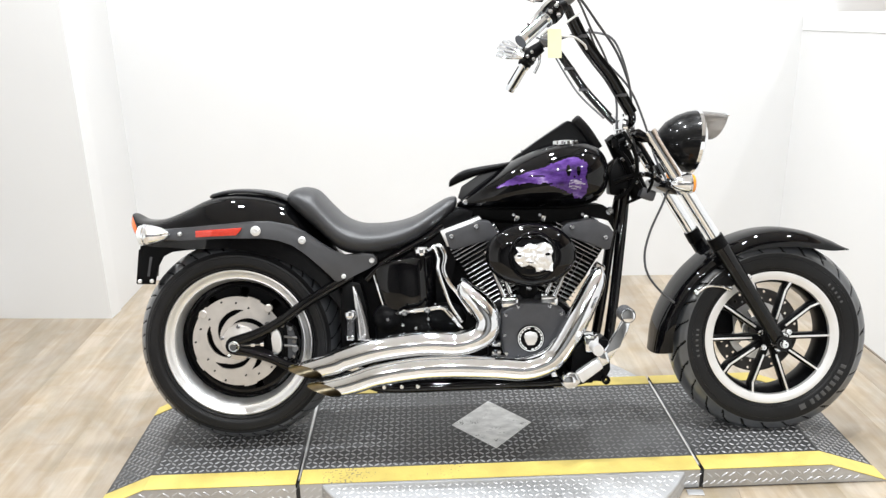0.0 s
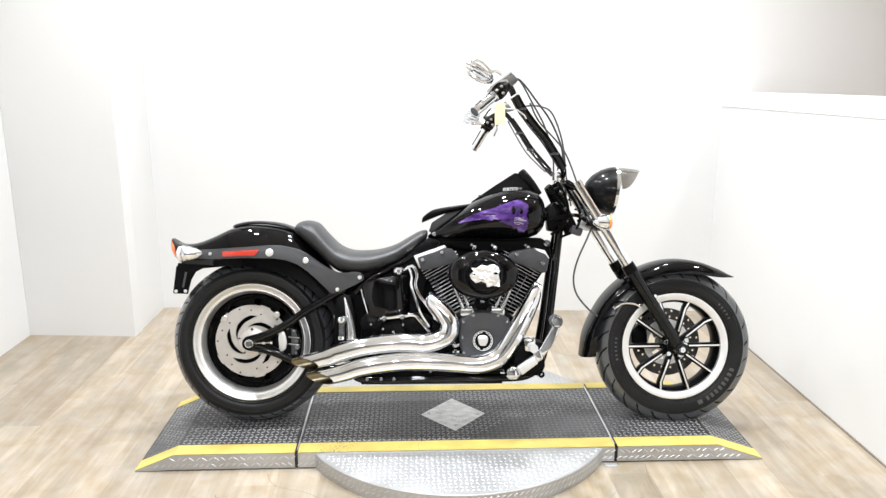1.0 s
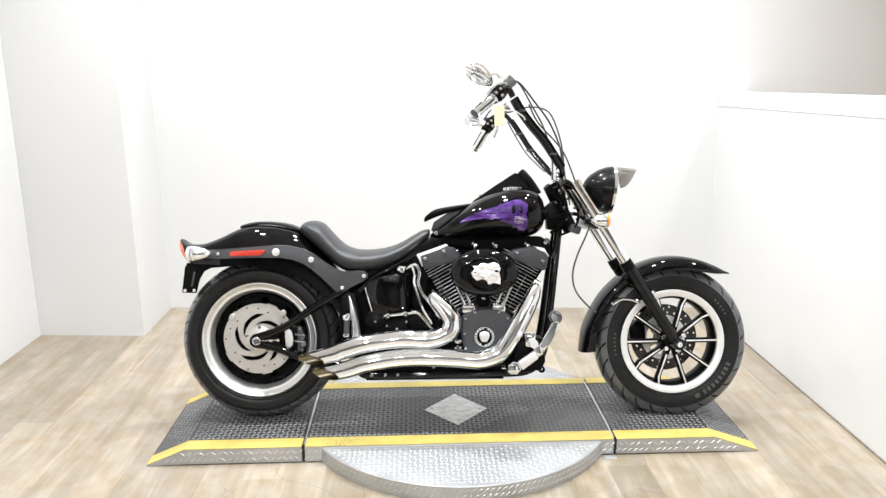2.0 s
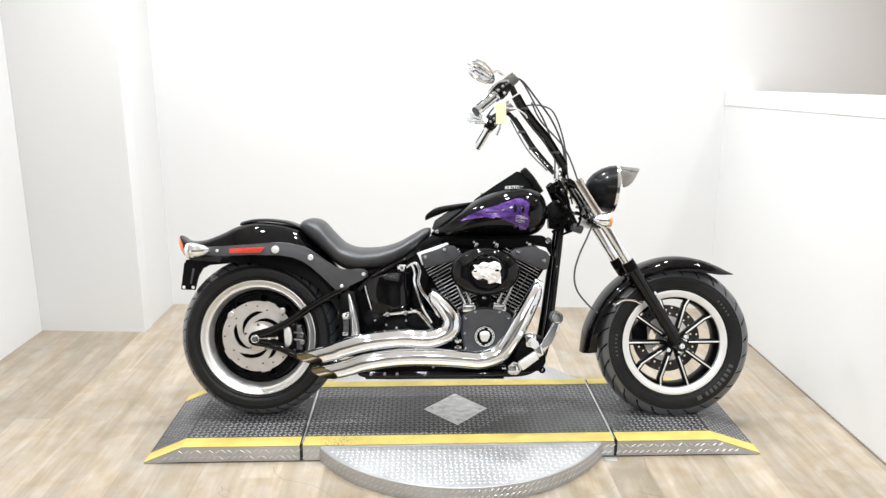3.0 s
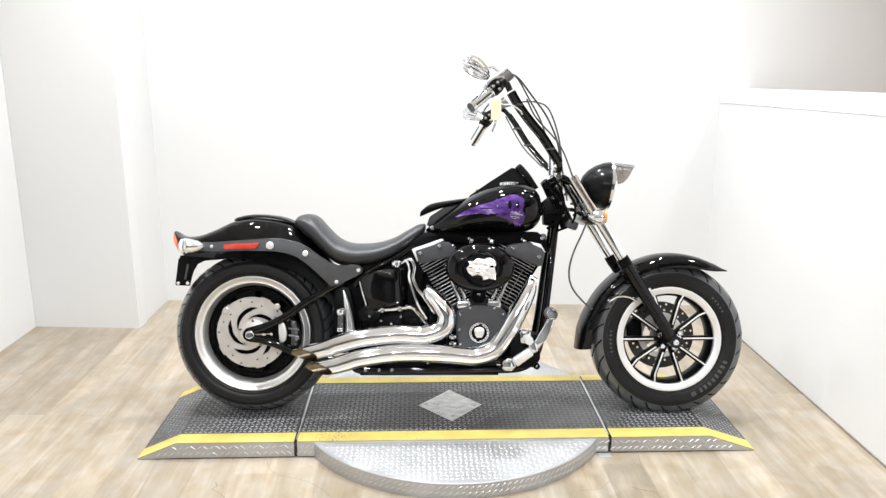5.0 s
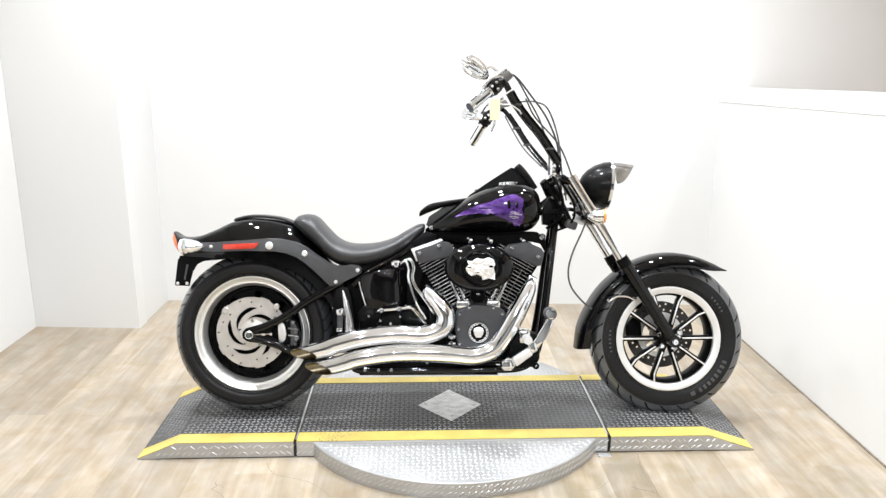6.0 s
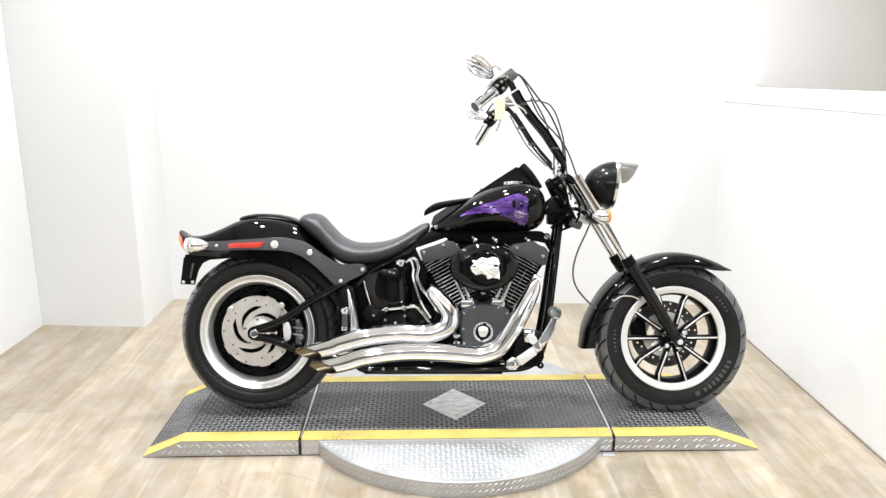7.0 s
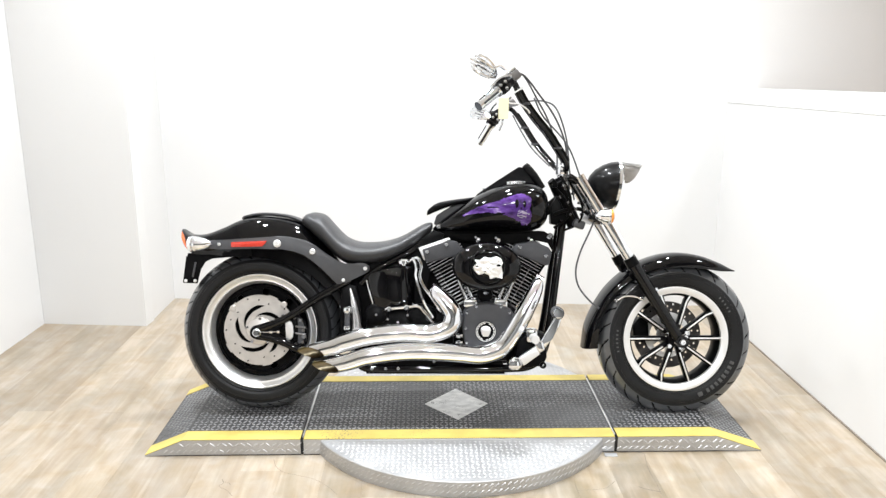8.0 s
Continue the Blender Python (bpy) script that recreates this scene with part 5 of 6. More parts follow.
# frame
frame_part = empty_part("frame", bike, "black tubular steel frame")
for name, pts, r in (("downtube", [(1.228, -0.030, 0.775), (1.205, -0.065, 0.62), (1.170, -0.085, 0.36), (1.140, -0.09, 0.235), (1.08, -0.095, 0.185), (0.95, -0.1, 0.178)], 0.016),
                     ("downtube", [(1.228, 0.030, 0.775), (1.205, 0.065, 0.62), (1.170, 0.085, 0.36), (1.140, 0.09, 0.235), (1.08, 0.095, 0.185), (0.95, 0.1, 0.178)], 0.016),
                     ("lower_rail", [(0.97, -0.1, 0.178), (0.70, -0.105, 0.176), (0.45, -0.11, 0.178), (0.40, -0.11, 0.22), (0.385, -0.11, 0.32)], 0.017),
                     ("lower_rail", [(0.97, 0.1, 0.178), (0.70, 0.105, 0.176), (0.45, 0.11, 0.178), (0.40, 0.11, 0.22), (0.385, 0.11, 0.32)], 0.017),
                     ("backbone", [(1.22, 0, 0.86), (1.12, 0, 0.80), (0.80, 0, 0.705), (0.62, 0, 0.66), (0.46, 0, 0.58), (0.40, 0, 0.46)], 0.024),
                     ("seat_rail", [(0.70, -0.05, 0.715), (0.60, -0.09, 0.645), (0.47, -0.115, 0.575), (0.41, -0.11, 0.52)], 0.014),
                     ("seat_rail", [(0.70, 0.05, 0.715), (0.60, 0.09, 0.645), (0.47, 0.115, 0.575), (0.41, 0.11, 0.52)], 0.014)):
    part(name, tube(pts, r, 14), M_CLEARBLACK, frame_part)
part("steering_neck", rod((1.196, 0, 0.945), (1.285, 0, 0.750), 0.030, 24), M_BLACK, frame_part)
part("rail_plate", slab([(0.43, 0.155), (0.43, 0.20), (0.52, 0.215), (0.98, 0.21), (0.99, 0.155)], 0.085, 0.100, 0.004), M_BLACK, frame_part, "black plate between the rails")
part("neck_gusset", slab([(1.180, 0.76), (1.178, 0.83), (1.205, 0.88), (1.245, 0.80), (1.235, 0.75)], -0.03, 0.030, 0.006), M_BLACK, frame_part)
part("neck_bolt", bolt(1.172, 0.060, 0.712, 0.013, 0.012), M_CHROME, frame_part)
for x in (0.455, 0.51, 0.56, 0.704):
    part("rail_bolt", bolt(x, 0.124, 0.182 if x < 0.6 else 0.212, 0.007, 0.006), M_CHROME, frame_part)

swing = empty_part("swingarm", bike, "black triangulated swingarm")
for pts, r in (([(0.0, -0.128, 0.338), (0.07, -0.130, 0.362), (0.144, -0.132, 0.400), (0.235, -0.130, 0.462), (0.37, -0.125, 0.538)], 0.0155), ([(0.0, -0.128, 0.316), (0.10, -0.132, 0.288), (0.20, -0.132, 0.246), (0.36, -0.12, 0.22)], 0.0145),
               ([(0.0, 0.128, 0.338), (0.144, 0.132, 0.400), (0.37, 0.125, 0.538)], 0.0155), ([(0.0, 0.128, 0.316), (0.20, 0.132, 0.246), (0.36, 0.12, 0.22)], 0.0145)):
    part("arm", tube(pts, r, 14), M_CLEARBLACK, swing)
plate = part("axle_plate", slab([(-0.027, 0.340), (-0.030, 0.327), (-0.027, 0.312), (-0.014, 0.301), (0.0, 0.298), (0.10, 0.284), (0.118, 0.300), (0.080, 0.318), (0.080, 0.342), (0.118, 0.374), (0.10, 0.386), (0.0, 0.356), (-0.016, 0.352)], 0.118, 0.136, 0.004), M_BLACK, swing, "black axle plate")
part("axle_nut", lathe([(-0.134, 0.0165), (-0.146, 0.0165), (-0.150, 0.012), (-0.158, 0.010), (-0.158, 0)], "y", (0, 0, 0.327), 24), M_CHROME, plate, "chrome axle nut")
part("adjuster", rod((0.018, -0.132, 0.328), (0.088, -0.132, 0.331), 0.005, 10), M_CHROME, plate)
part("adjuster_nut", rod((0.050, -0.132, 0.330), (0.062, -0.132, 0.330), 0.009, 6), M_CHROME, plate)
part("adjuster_nut", rod((0.080, -0.132, 0.331), (0.090, -0.132, 0.331), 0.009, 6), M_CHROME, plate)
caliper = part("brake_caliper", slab([(0.074, 0.329), (0.080, 0.306), (0.108, 0.283), (0.158, 0.266), (0.188, 0.282), (0.193, 0.326), (0.180, 0.372), (0.150, 0.392), (0.108, 0.392), (0.086, 0.366)], 0.070, 0.112, 0.008, segments=3), M_BLACK, bike, "black rear brake caliper")
part("caliper_cap", slab([(0.108, 0.361), (0.113, 0.370), (0.124, 0.374), (0.134, 0.368), (0.140, 0.350), (0.143, 0.325), (0.139, 0.304), (0.128, 0.293), (0.115, 0.293), (0.110, 0.304), (0.116, 0.322), (0.114, 0.345)], 0.110, 0.122, 0.004, segments=3), M_ALU, caliper, "bright kidney-shaped cap")
part("caliper_rim", slab([(0.098, 0.366), (0.108, 0.381), (0.128, 0.385), (0.145, 0.376), (0.153, 0.350), (0.155, 0.322), (0.149, 0.296), (0.132, 0.281), (0.110, 0.283), (0.098, 0.300), (0.103, 0.325)], 0.108, 0.116, 0.004, segments=3), M_BLACK, caliper, "raised black ring round the cap")
part("caliper_bridge", slab([(0.156, 0.386), (0.176, 0.374), (0.187, 0.340), (0.184, 0.292), (0.162, 0.276), (0.157, 0.285), (0.164, 0.335)], 0.108, 0.119, 0.004), M_WRINKLE, caliper, "dull black caliper bridge")
for x, z, r in ((0.183, 0.309, 0.0085), (0.181, 0.334, 0.006), (0.146, 0.384, 0.006), (0.171, 0.374, 0.0065), (0.150, 0.277, 0.006), (0.098, 0.392, 0.005), (0.178, 0.286, 0.005)):
    part("caliper_bolt", rod((x, -0.108, z), (x, -0.126, z), r, 12), M_DARKSTEEL if r < 0.0062 else M_CHROME, caliper)
for z in (0.322, 0.350):
    part("caliper_pin", rod((0.150, -0.121, z), (0.190, -0.121, z - 0.006), 0.004, 10), M_DARKSTEEL, caliper)
part("brake_hose", tube([(0.17, -0.11, 0.30), (0.19, -0.12, 0.27), (0.215, -0.12, 0.255)], 0.004, 8), M_BLACK, caliper)

# fork
fork = empty_part("front_fork", bike, "front fork with chrome upper tubes and black sliders")
for s in (1, -1):
    y, d = -0.118 * s, (0.0 if s > 0 else 0.004)
    leg = fork
    part("upper_tube", rod((1.288 + d, y, 0.935), (1.500 + d, y, 0.596), 0.0205, 24), M_CHROME, leg, "chrome upper fork tube")
    part("slider", tube([(1.490 + d, y, 0.612), (1.498 + d, y, 0.600), (1.612 + d * 0.4, y, 0.418), (1.684, y, 0.302), (1.694, y, 0.284)], [0.024, 0.026, 0.0235, 0.022, 0.015], 26, 4), M_CLEARBLACK, leg, "black fork slider")
    part("dust_boot", rod((1.480 + d, y, 0.628), (1.500 + d, y, 0.596), 0.0255, 24, r2=0.027), M_BLACK, leg)
    part("axle_clamp", rod((1.692, y + s * 0.02, FH), (1.692, y - s * 0.028, FH), 0.024, 20), M_CLEARBLACK, leg)
    part("clamp_bolt", bolt(1.709, 0.135 if s > 0 else -0.10, 0.328, 0.009, 0.008), M_CHROME, leg)
    part("lower_clamp", rod((1.368, y, 0.807), (1.390, y, 0.772), 0.029, 20), M_CHROME, leg)
part("lower_tree", box((0.050, 0.25, 0.026), (1.350, 0, 0.780), 0.008, Matrix.Rotation(radians(32), 3, "Y")), M_CLEARBLACK, fork, "black lower triple clamp")
part("upper_tree", box((0.050, 0.27, 0.024), (1.258, 0, 0.940), 0.008, Matrix.Rotation(radians(32), 3, "Y")), M_CLEARBLACK, fork, "black upper triple clamp")
for y in (-0.118, 0.118):
    part("tube_cap", rod((1.278, y, 0.952), (1.288, y, 0.936), 0.022, 20), M_CHROME, fork)
part("ignition_box", box((0.048, 0.04, 0.034), (1.290, -0.055, 0.760), 0.008, Matrix.Rotation(radians(20), 3, "Y")), M_STRUT, fork, "small dark box under the neck")
part("neck_cable", tube([(1.19, -0.045, 0.80), (1.23, -0.06, 0.815), (1.29, -0.06, 0.822), (1.33, -0.055, 0.80)], 0.008, 8), M_BLACK, fork)
part("neck_cable", tube([(1.20, -0.04, 0.90), (1.225, -0.06, 0.87), (1.26, -0.06, 0.80), (1.285, -0.05, 0.76)], 0.007, 8), M_BLACK, fork)
for x, u, z in ((1.232, 0.062, 0.905), (1.252, 0.05, 0.865), (1.275, 0.06, 0.822), (1.215, 0.05, 0.87), (1.300, 0.065, 0.800)):
    part("neck_fitting", bolt(x, u, z, 0.008, 0.010), M_CHROME, fork)
part("neck_hose", tube([(1.215, -0.06, 0.955), (1.240, -0.085, 0.90), (1.252, -0.085, 0.84), (1.235, -0.07, 0.78), (1.19, -0.05, 0.745)], 0.006, 8), M_DEEP, fork)
part("neck_hose", tube([(1.245, -0.05, 0.94), (1.280, -0.08, 0.88), (1.300, -0.085, 0.82), (1.285, -0.07, 0.765), (1.22, -0.05, 0.73)], 0.005, 8), M_DEEP, fork)
part("switch_arm", rod((1.190, -0.060, 0.920), (1.266, -0.060, 0.953), 0.006, 10), M_BLACK, fork)
part("arm_knob", rod((1.191, -0.062, 0.908), (1.189, -0.062, 0.934), 0.011, 14), M_BLACK, fork, "small black knob")
for px, pz, r in ((1.226, 0.912, 0.010), (1.262, 0.884, 0.007), (1.240, 0.846, 0.008), (1.286, 0.846, 0.006), (1.305, 0.822, 0.009), (1.250, 0.800, 0.006)):
    part("neck_glint", lathe([(-0.094, 0.0), (-0.094, r * 0.6), (-0.088, r), (-0.070, r), (-0.070, 0)], "y", (px, 0, pz), 14), M_CHROME, fork)
part("key_switch", rod((1.190, -0.03, 0.925), (1.178, -0.035, 0.938), 0.015, 16), M_BLACK, fork)

# headlamp
head = empty_part("headlamp", bike, "black bullet headlamp with a chrome ring and peak")
HX, HZ, HR = 1.452, 0.921, 0.098


def dipped(bm):
    """Lets the lamp's face dip a little towards the road."""
    for v in bm.verts:
        v.co.x += 0.115 * (v.co.z - HZ) * min(1.0, max(0.0, (v.co.x - HX + 0.118) / 0.118)) - 0.004
    return bm


part("bucket", dipped(lathe([(HX - 0.118, 0), (HX - 0.116, 0.014), (HX - 0.105, 0.040), (HX - 0.085, 0.064), (HX - 0.055, 0.084), (HX - 0.025, 0.095), (HX, HR)], "x", (0, 0, HZ), 56)), M_BUCKET, head, "satin black bullet bucket")
part("ring", dipped(lathe([(HX - 0.004, HR - 0.004), (HX - 0.004, HR + 0.002), (HX + 0.007, HR + 0.002), (HX + 0.012, HR - 0.003), (HX + 0.013, HR - 0.010)], "x", (0, 0, HZ), 56)), M_CHROME, head, "chrome trim ring")
part("lens", dipped(lathe([(HX + 0.010, HR - 0.008), (HX + 0.017, HR * 0.6), (HX + 0.020, 0)], "x", (0, 0, HZ), 48)), M_GLASS, head, "clear lens")
vis = bmesh.new()
rings = []
for i in range(9):
    d = i / 8
    ring = []
    for s in range(25):
        a = radians(90 + (s - 12) / 12 * (88 - 62 * d * d))
        ring.append((HX + 0.014 + d * 0.080, (HR - 0.002) * math.cos(a), HZ + (HR - 0.002) * math.sin(a) - 0.010 * d))
    rings.append(ring)
skin(vis, rings, closed=False, caps=False)
bmesh.ops.solidify(vis, geom=list(vis.faces), thickness=0.002)
part("peak", vis, M_PEAK, head, "smoked chrome visor peak")
part("peak_trim", tube([(HX + 0.095, (HR - 0.001) * math.cos(radians(90 + k)), HZ - 0.010 + (HR - 0.001) * math.sin(radians(90 + k))) for k in range(-26, 27, 4)], 0.003, 8, 2), M_CHROME, head, "chrome peak edge")
part("mount", rod((1.33, 0, 0.83), (1.40, 0, 0.86), 0.018, 14), M_BLACK, head)
part("mount_arm", tube([(1.35, -0.07, 0.80), (1.39, -0.05, 0.79), (1.43, -0.02, 0.815)], 0.010, 10), M_CHROME, head)
for side in (1, -1):
    bullet_signal(1.337, 1.416, 0.793, side * 0.135, 0.030, M_AMBER, "amber lens", "front_turn_signal", bike, ((1.365, -side * 0.08, 0.79), (1.372, -side * 0.13, 0.792)), "chrome bullet front turn signal with amber lens")

# handlebar
bars = empty_part("handlebar", bike, "tall black ape-hanger handlebar with chrome grips")
# each half: the bar's line, the grip's two ends, the lever's line; the bars are turned, so the halves differ
NEAR = ([(1.228, -0.045, 0.975), (1.234, -0.085, 0.984), (1.226, -0.108, 1.010), (1.190, -0.135, 1.060), (1.147, -0.172, 1.114), (1.094, -0.215, 1.166), (1.048, -0.260, 1.215), (1.018, -0.298, 1.254), (1.000, -0.322, 1.282), (0.985, -0.336, 1.288), (0.956, -0.347, 1.268), (0.930, -0.362, 1.245)],
        ((0.938, -0.356, 1.250), (0.866, -0.402, 1.186)), [(0.986, -0.338, 1.304), (0.950, -0.356, 1.296), (0.915, -0.385, 1.262), (0.886, -0.404, 1.226)])
FAR = ([(1.228, 0.045, 0.975), (1.226, 0.090, 0.986), (1.206, 0.125, 1.014), (1.142, 0.200, 1.108), (1.102, 0.258, 1.186), (1.066, 0.308, 1.254), (1.044, 0.332, 1.280), (1.018, 0.346, 1.278), (0.975, 0.358, 1.246), (0.950, 0.369, 1.208)],
       ((0.958, 0.365, 1.216), (0.910, 0.412, 1.136)), [(1.010, 0.350, 1.262), (1.012, 0.352, 1.226), (1.004, 0.360, 1.204), (0.996, 0.370, 1.188)])
for line, (g0, g1), lever in (NEAR, FAR):
    g0, g1 = Vector(g0), Vector(g1)
    along = (g1 - g0).normalized()
    side = along.orthogonal().normalized()
    other = along.cross(side)
    near_side = line is NEAR[0]
    part("bar", tube(line, 0.0120 if near_side else 0.0100, 16, 7), M_CLEARBLACK, bars, "black bar tube")
    upper = [Vector(q) for q in line[2:-4]]
    part("loom", tube([q + Vector((0.011, -0.006, 0.004)) for q in upper], 0.0062 if near_side else 0.0030, 10, 6), M_DEEP, bars, "black wiring sleeve")
    part("hose", tube([q + Vector((-0.012, 0.004, -0.006 - (0.003 if near_side else 0.016) * math.sin(math.pi * i / (len(upper) - 1)))) for i, q in enumerate(upper)], 0.0034, 8, 6), M_STRUT, bars, "thin hose beside the bar")
    for q in (upper[1], upper[-2]):
        part("hose_clip", lathe([(-0.004, 0.012), (-0.004, 0.0185), (0.004, 0.0185), (0.004, 0.012)], "z", q, 16, closed_profile=True), M_STRUT, bars)
    grip = part("grip", rod(g0, g1, 0.0165, 22), M_CHROME, bars, "chrome grip with black bands")
    for k in range(4):
        t = 2 * math.pi * k / 4 + 0.6
        o = (side * math.cos(t) + other * math.sin(t)) * 0.0135
        part("grip_band", rod(g0 + along * 0.014 + o, g1 - along * 0.014 + o, 0.0052, 8), M_RUBBER, grip)
    part("grip_cap", rod(g1 - along * 0.006, g1 + along * 0.004, 0.0185, 22), M_CHROME, grip)
    part("grip_flange", rod(g0 - along * 0.004, g0 + along * 0.008, 0.0235, 22), M_CHROME, bars)
    root = Vector(line[-2])
    ctrl = part("switch_housing", tube([Vector(line[-3]), root, g0 + along * 0.004], [0.020, 0.026, 0.024], 18, 4), M_BLACK, bars, "black switch housing")
    for k, d in enumerate((-0.30, 0.05, 0.40)):
        ring = lathe([(-0.004, 0.022), (-0.006, 0.0275), (0.0, 0.0295), (0.006, 0.0275), (0.004, 0.022)], "z", (0, 0, 0), 20, closed_profile=True)
        bmesh.ops.transform(ring, matrix=Matrix.Translation(root + (g0 - root) * d) @ along.to_track_quat("Z", "Y").to_matrix().to_4x4(), verts=ring.verts)
        part("housing_seam", ring, M_CLEARBLACK, ctrl)
    for dx, dz in ((0.006, 0.010), (-0.010, -0.004), (0.012, -0.014)):
        part("switch_button", lathe([(0.0, 0.006), (-0.008, 0.006), (-0.010, 0)], "y", root + Vector((dx, -0.024, dz)), 12), M_CHROME, ctrl)
    perch = Vector(line[-4]) + Vector((-0.006, 0.0, 0.020))
    part("master_cylinder", box((0.060, 0.040, 0.034), perch, 0.006, Matrix.Rotation(radians(-38), 3, "Y")), M_DARKSTEEL, bars, "dull metal lever perch")
    part("perch_cap", box((0.052, 0.036, 0.010), perch + Vector((-0.012, 0, 0.018)), 0.002, Matrix.Rotation(radians(-38), 3, "Y")), M_CHROME, bars)
    part("lever", tube(lever, [0.007, 0.006, 0.005, 0.006], 10, 5), M_CHROME, bars, "chrome lever")
riser = part("riser", rod((1.232, -0.05, 0.93), (1.228, -0.05, 0.975), 0.017, 18), M_CHROME, bars, "chrome riser")
part("riser", rod((1.232, 0.05, 0.93), (1.228, 0.05, 0.975), 0.017, 18), M_CHROME, bars, "chrome riser")
part("riser_clamp", box((0.038, 0.14, 0.036), (1.228, 0, 0.978), 0.010), M_CHROME, bars)
for y in (-0.05, 0.05):
    part("clamp_bolt", lathe([(0, 0.006), (0.008, 0.006), (0.010, 0)], "z", (1.216, y, 1.002), 10), M_CHROME, bars)

# mirrors: a plain oval glass in a cage of bent chrome rods
for s in (1, -1):
    o = Vector((0.0, 0.0, 0.0)) if s > 0 else Vector((0.030, 0.0, -0.062))
    mirror = empty_part("mirror", bike, "chrome mirror held in an openwork cage of bent rods")
    part("stem", tube([Vector((0.970, -s * 0.333, 1.325)) + o * 0.3, Vector((0.945, -s * 0.352, 1.338)) + o * 0.7, Vector((0.916, -s * 0.372, 1.324)) + o], 0.006, 10), M_CHROME, mirror)
    c = Vector((0.882, -s * 0.385, 1.326)) + o
    turn = Matrix.Rotation(radians(26), 3, "Y") @ Matrix.Rotation(radians(s * 38), 3, "Z")
    glass = lathe([(-0.003, 0), (-0.003, 0.030), (0.003, 0.030), (0.003, 0)], "y", (0, 0, 0), 32, scale=(1.15, 0.62))
    bmesh.ops.transform(glass, matrix=Matrix.Translation(c) @ turn.to_4x4(), verts=glass.verts)
    part("mirror_glass", glass, M_MIRROR, mirror, "oval mirror glass")
    for k in range(5):
        f = (k - 2) / 2
        pts = [Vector((0.062, -0.006, 0.006 * f)), Vector((0.026, -0.018, 0.022 * f)), Vector((-0.016, -0.018, 0.030 * f)), Vector((-0.054 + 0.010 * abs(f), -0.009, 0.027 * f)), Vector((-0.068 + 0.016 * abs(f), 0.004, 0.020 * f))]
        prong = part("prong", tube([c + turn @ q for q in pts], [0.0055, 0.005, 0.0056, 0.0046, 0.003], 8, 4), M_CHROME, mirror, "bent chrome rod")
        for q in (pts[1], pts[2], pts[3]):
            knob = bmesh.new()
            bmesh.ops.create_icosphere(knob, subdivisions=2, radius=0.0066, matrix=Matrix.Translation(c + turn @ q))
            part("knuckle", knob, M_CHROME, prong)

# cables
for pts, r in (([(1.000, -0.310, 1.320), (1.044, -0.26, 1.320), (1.109, -0.20, 1.258), (1.175, -0.15, 1.182), (1.225, -0.10, 1.084), (1.236, -0.07, 0.997), (1.25, -0.06, 0.90)], 0.0038),
               ([(0.995, 0.30, 1.300), (1.042, 0.20, 1.275), (1.100, 0.10, 1.280), (1.158, 0.02, 1.267), (1.205, 0.0, 1.232), (1.245, 0.0, 1.116), (1.262, 0.01, 0.98), (1.28, 0.0, 0.86)], 0.0036),
               ([(1.010, -0.30, 1.330), (1.053, -0.20, 1.324), (1.111, -0.08, 1.267), (1.170, -0.03, 1.174), (1.206, 0.0, 1.058), (1.207, 0.0, 0.965)], 0.0036),
               ([(1.100, -0.10, 1.262), (1.147, -0.03, 1.197), (1.241, -0.02, 1.093), (1.288, -0.02, 0.989), (1.320, -0.04, 0.872), (1.346, -0.08, 0.791), (1.330, -0.10, 0.740), (1.290, -0.10, 0.650), (1.272, -0.10, 0.574), (1.284, -0.10, 0.510), (1.330, -0.09, 0.452), (1.37, -0.085, 0.42)], 0.0036)):
    part("cable", tube(pts, r, 8, 7), M_STRUT, bike, "thin black control cable")

# forward foot controls
pegs = empty_part("foot_control", bike, "chrome forward foot peg and brake pedal")
part("pedal_heel", slab([(0.994, 0.236), (0.996, 0.212), (1.008, 0.201), (1.028, 0.201), (1.046, 0.220), (1.032, 0.248), (1.012, 0.252)], 0.232, 0.256, 0.006, segments=3), M_CHROME, pegs, "rounded chrome heel of the pedal")
part("pedal_arm", slab([(1.030, 0.250), (1.048, 0.219), (1.110, 0.264), (1.092, 0.292)], 0.240, 0.266, 0.005, segments=3), M_ALU, pegs, "flat brushed pedal lever")
part("pedal_knee", slab([(1.088, 0.300), (1.104, 0.266), (1.130, 0.280), (1.120, 0.312), (1.104, 0.322)], 0.228, 0.268, 0.008, segments=3), M_CHROME, pegs, "chrome hinge of the pedal")
part("pedal_shank", slab([(1.106, 0.306), (1.130, 0.284), (1.160, 0.326), (1.182, 0.366), (1.194, 0.404), (1.172, 0.416), (1.152, 0.372), (1.130, 0.336)], 0.240, 0.258, 0.006, segments=3), M_CHROME, pegs, "polished steel pedal shank")
pad = part("pedal_pad", lathe([(-0.236, 0.0), (-0.236, 0.017), (-0.240, 0.0205), (-0.296, 0.0205), (-0.302, 0.018), (-0.304, 0.0)], "y", (1.174, 0, 0.424), 24), M_CHROME, pegs, "chrome pedal pad with rubber ribs")
for d in (0.246, 0.257, 0.268, 0.279, 0.290):
    part("pad_rib", lathe([(-d + 0.0030, 0.0200), (-d + 0.0020, 0.0230), (-d - 0.0020, 0.0230), (-d - 0.0030, 0.0200)], "y", (1.174, 0, 0.424), 24), M_STRUT, pad, "dark rubber rib")
part("pivot", lathe([(-0.10, 0.022), (-0.25, 0.022), (-0.262, 0.018), (-0.264, 0.010), (-0.264, 0)], "y", (1.010, 0, 0.222), 28), M_CHROME, pegs, "chrome pivot boss")
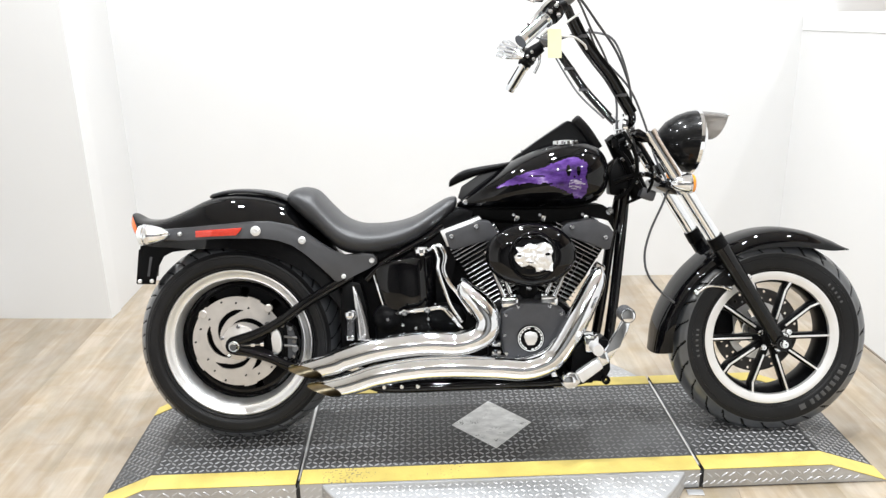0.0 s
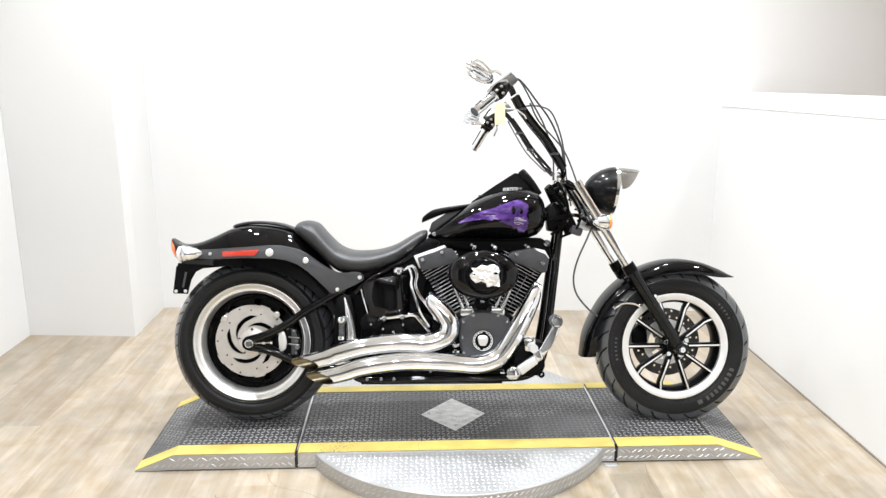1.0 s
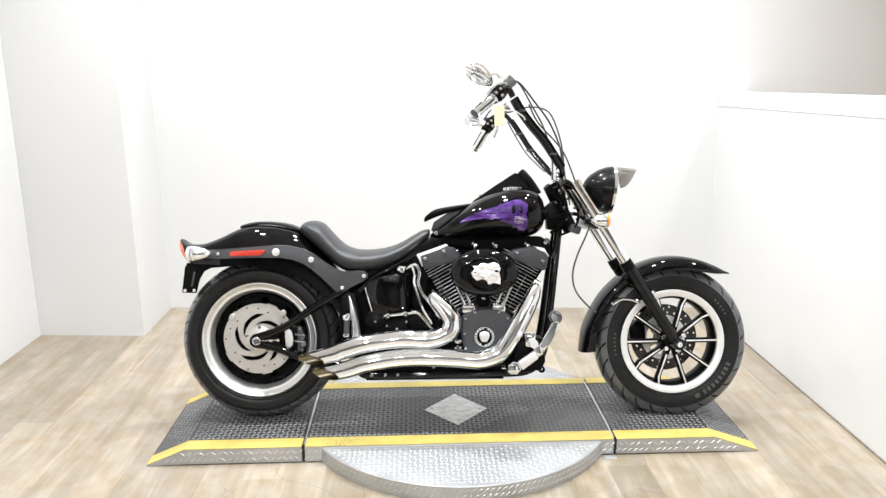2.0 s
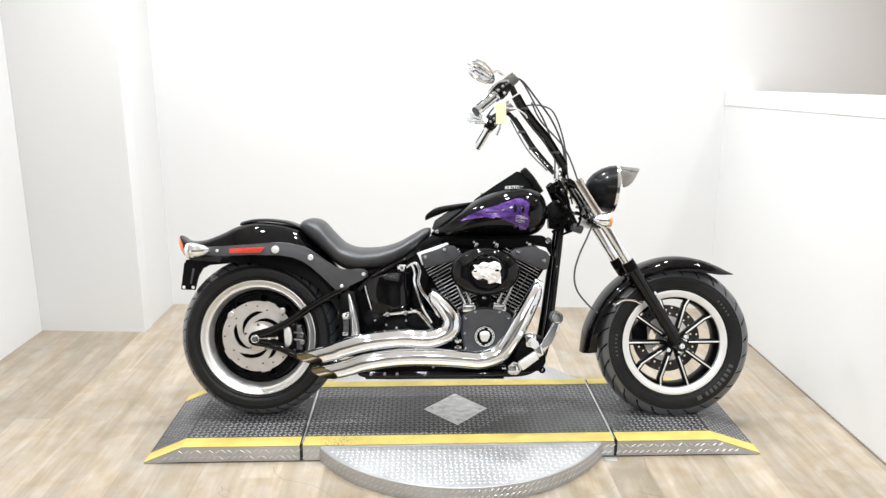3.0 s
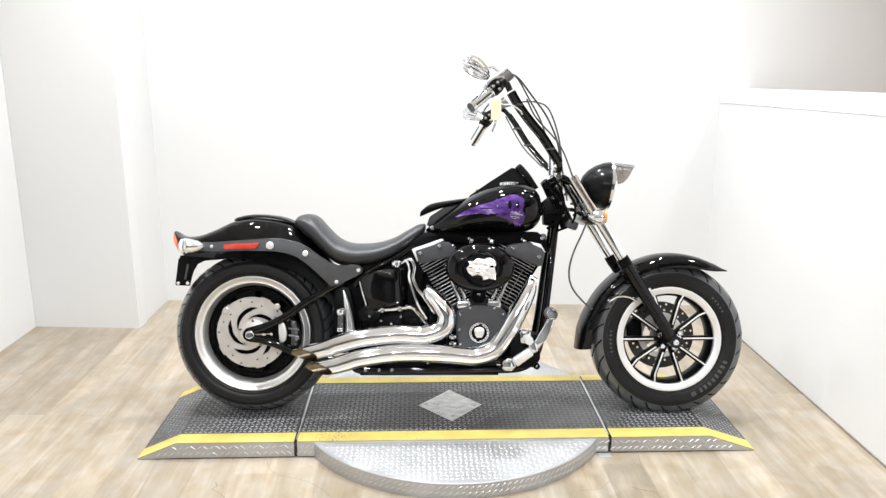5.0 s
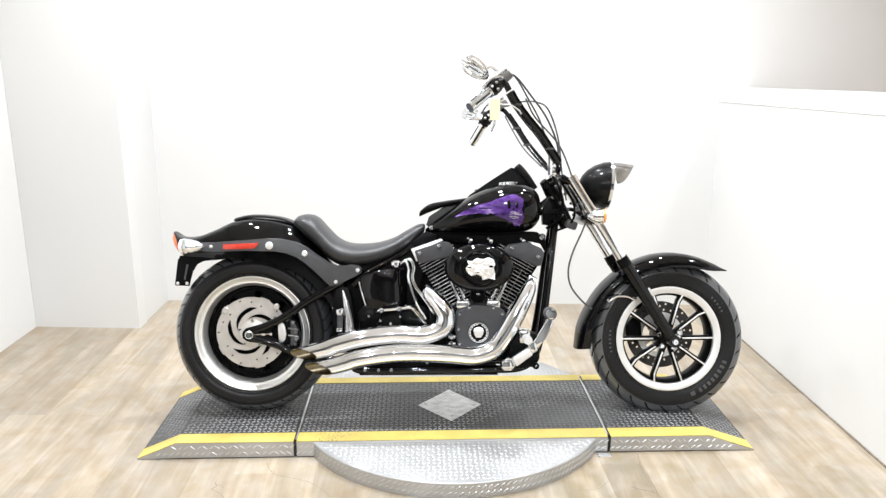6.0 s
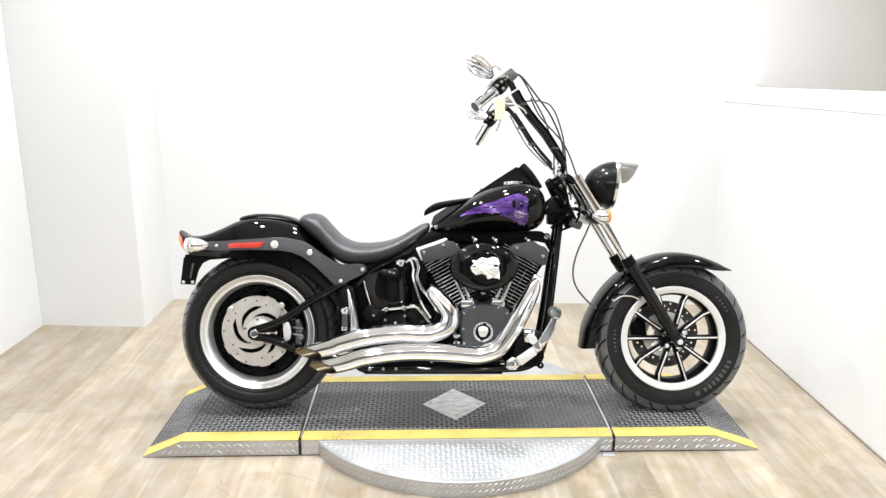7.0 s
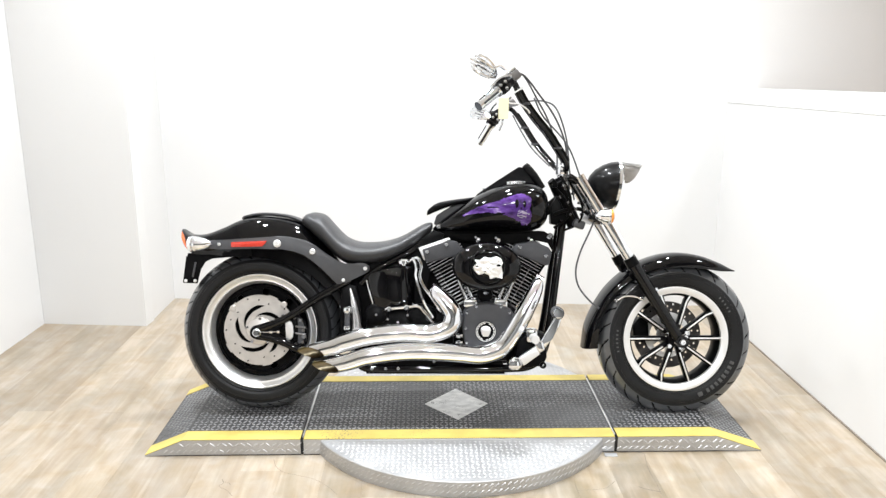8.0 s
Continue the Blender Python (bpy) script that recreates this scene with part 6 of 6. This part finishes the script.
part("peg_mount", box((0.045, 0.05, 0.055), (1.082, -0.215, 0.330), 0.012), M_CHROME, pegs)
part("peg", rod((1.085, -0.20, 0.325), (1.088, -0.30, 0.325), 0.016, 20), M_ALU, pegs, "ribbed foot peg")
part("control_bracket", slab([(1.02, 0.20), (1.03, 0.30), (1.075, 0.345), (1.14, 0.33), (1.145, 0.24), (1.125, 0.20), (1.10, 0.215), (1.09, 0.20)], 0.10, 0.20, 0.006), M_BLACK, pegs, "black control bracket")
part("bracket_eye", lathe([(-0.195, 0.013), (-0.215, 0.013), (-0.215, 0.006), (-0.195, 0.006)], "y", (1.128, 0, 0.212), 18), M_BLACK, pegs)

# far side
part("primary_cover", slab([(0.50, 0.26), (0.48, 0.36), (0.54, 0.43), (0.90, 0.44), (1.02, 0.38), (1.02, 0.29), (0.94, 0.22), (0.58, 0.22)], -0.16, -0.10, 0.02), M_CHROME, bike, "chrome primary cover on the left side")

# tag on the handlebar
tag = tagged(new("price_tag"), "pale yellow card tag tied to the handlebar", "tag")
tag.matrix_world = BIKE
part("card", box((0.037, 0.0012, 0.076), (0.955, -0.388, 1.179), 0.0004, segments=1), M_TAG, tag, "blank yellow card", smooth=False)
part("tie", tube([(0.957, -0.387, 1.212), (0.975, -0.360, 1.230), (1.000, -0.332, 1.245), (1.034, -0.325, 1.268)], 0.0030, 6), M_TIE, tag, "white plastic tie")
part("tie", tube([(0.962, -0.387, 1.206), (0.985, -0.350, 1.203), (1.016, -0.320, 1.206), (1.052, -0.280, 1.192), (1.064, -0.262, 1.180)], 0.0030, 6), M_TIE, tag, "white plastic tie")

# ---- the plank floor ----
floor = structure("floor", box((5.9, 8.5, 0.06), (0.75, -2.3, -0.038)), M_SUBFLOOR, "pale oak vinyl plank floor")
PW, PL = 0.152, 1.22


def plank_mesh(length):
    me = bpy.data.meshes.new("plank")
    bm = box((PW - 0.0002, length - 0.0002, 0.008), (0, 0, 0), 0.00025, segments=1)
    bm.to_mesh(me)
    bm.free()
    me.materials.append(M_PLANK)
    return me


FULL_PLANK = plank_mesh(PL)
rng = random.Random(7)
for i in range(36):
    x = LX - 0.50 + (i + 0.5) * PW
    if x > RX + 1.00:
        break
    near, far = -6.35, (1.76 if LX - 0.02 < x < RX + 0.02 else 1.50 if x > RX + 0.20 else SY - 0.03)
    y = near
    step = rng.uniform(0.25, 1.0) * PL
    while y < far - 0.02:
        end = min(y + step, far)
        ob = new("plank", FULL_PLANK if abs(end - y - PL) < 1e-6 else plank_mesh(end - y))
        ob.location = (x, (y + end) / 2, -0.004)
        ob.parent = floor
        y, step = end, PL

# old cracks and scores in the vinyl round the turntable
for pts, w in (([(0.092, -0.320), (0.108, -0.37), (0.143, -0.416), (0.200, -0.44), (0.266, -0.470), (0.320, -0.52), (0.359, -0.573)], 0.0022), ([(1.510, -0.305), (1.497, -0.384), (1.492, -0.45), (1.494, -0.519), (1.490, -0.590)], 0.0026),
               ([(1.424, -0.540), (1.45, -0.558), (1.492, -0.575)], 0.0055), ([(1.205, -0.561), (1.293, -0.552), (1.325, -0.53), (1.348, -0.501)], 0.0022),
               ([(-0.067, -0.462), (-0.056, -0.490), (-0.066, -0.510), (-0.032, -0.538), (-0.004, -0.575)], 0.0030), ([(-0.060, -0.480), (-0.035, -0.490), (-0.028, -0.505)], 0.0025)):
    bm = bmesh.new()
    line = [Vector((float(a), float(b), 0.0006)) for a, b in curve_through(pts, 5)]
    rings = []
    for q, r in zip(line, line[1:] + [line[-1] * 2 - line[-2]]):
        d = (r - q).normalized()
        n = Vector((-d.y, d.x, 0)) * (w / 2) * (0.6 + 0.6 * abs(noise.noise(q * 40)))
        rings.append([q - n, q + n])
    skin(bm, rings, closed=False, caps=False)
    part("crack", bm, M_CRACK, floor, "dark crack in the vinyl", smooth=False)
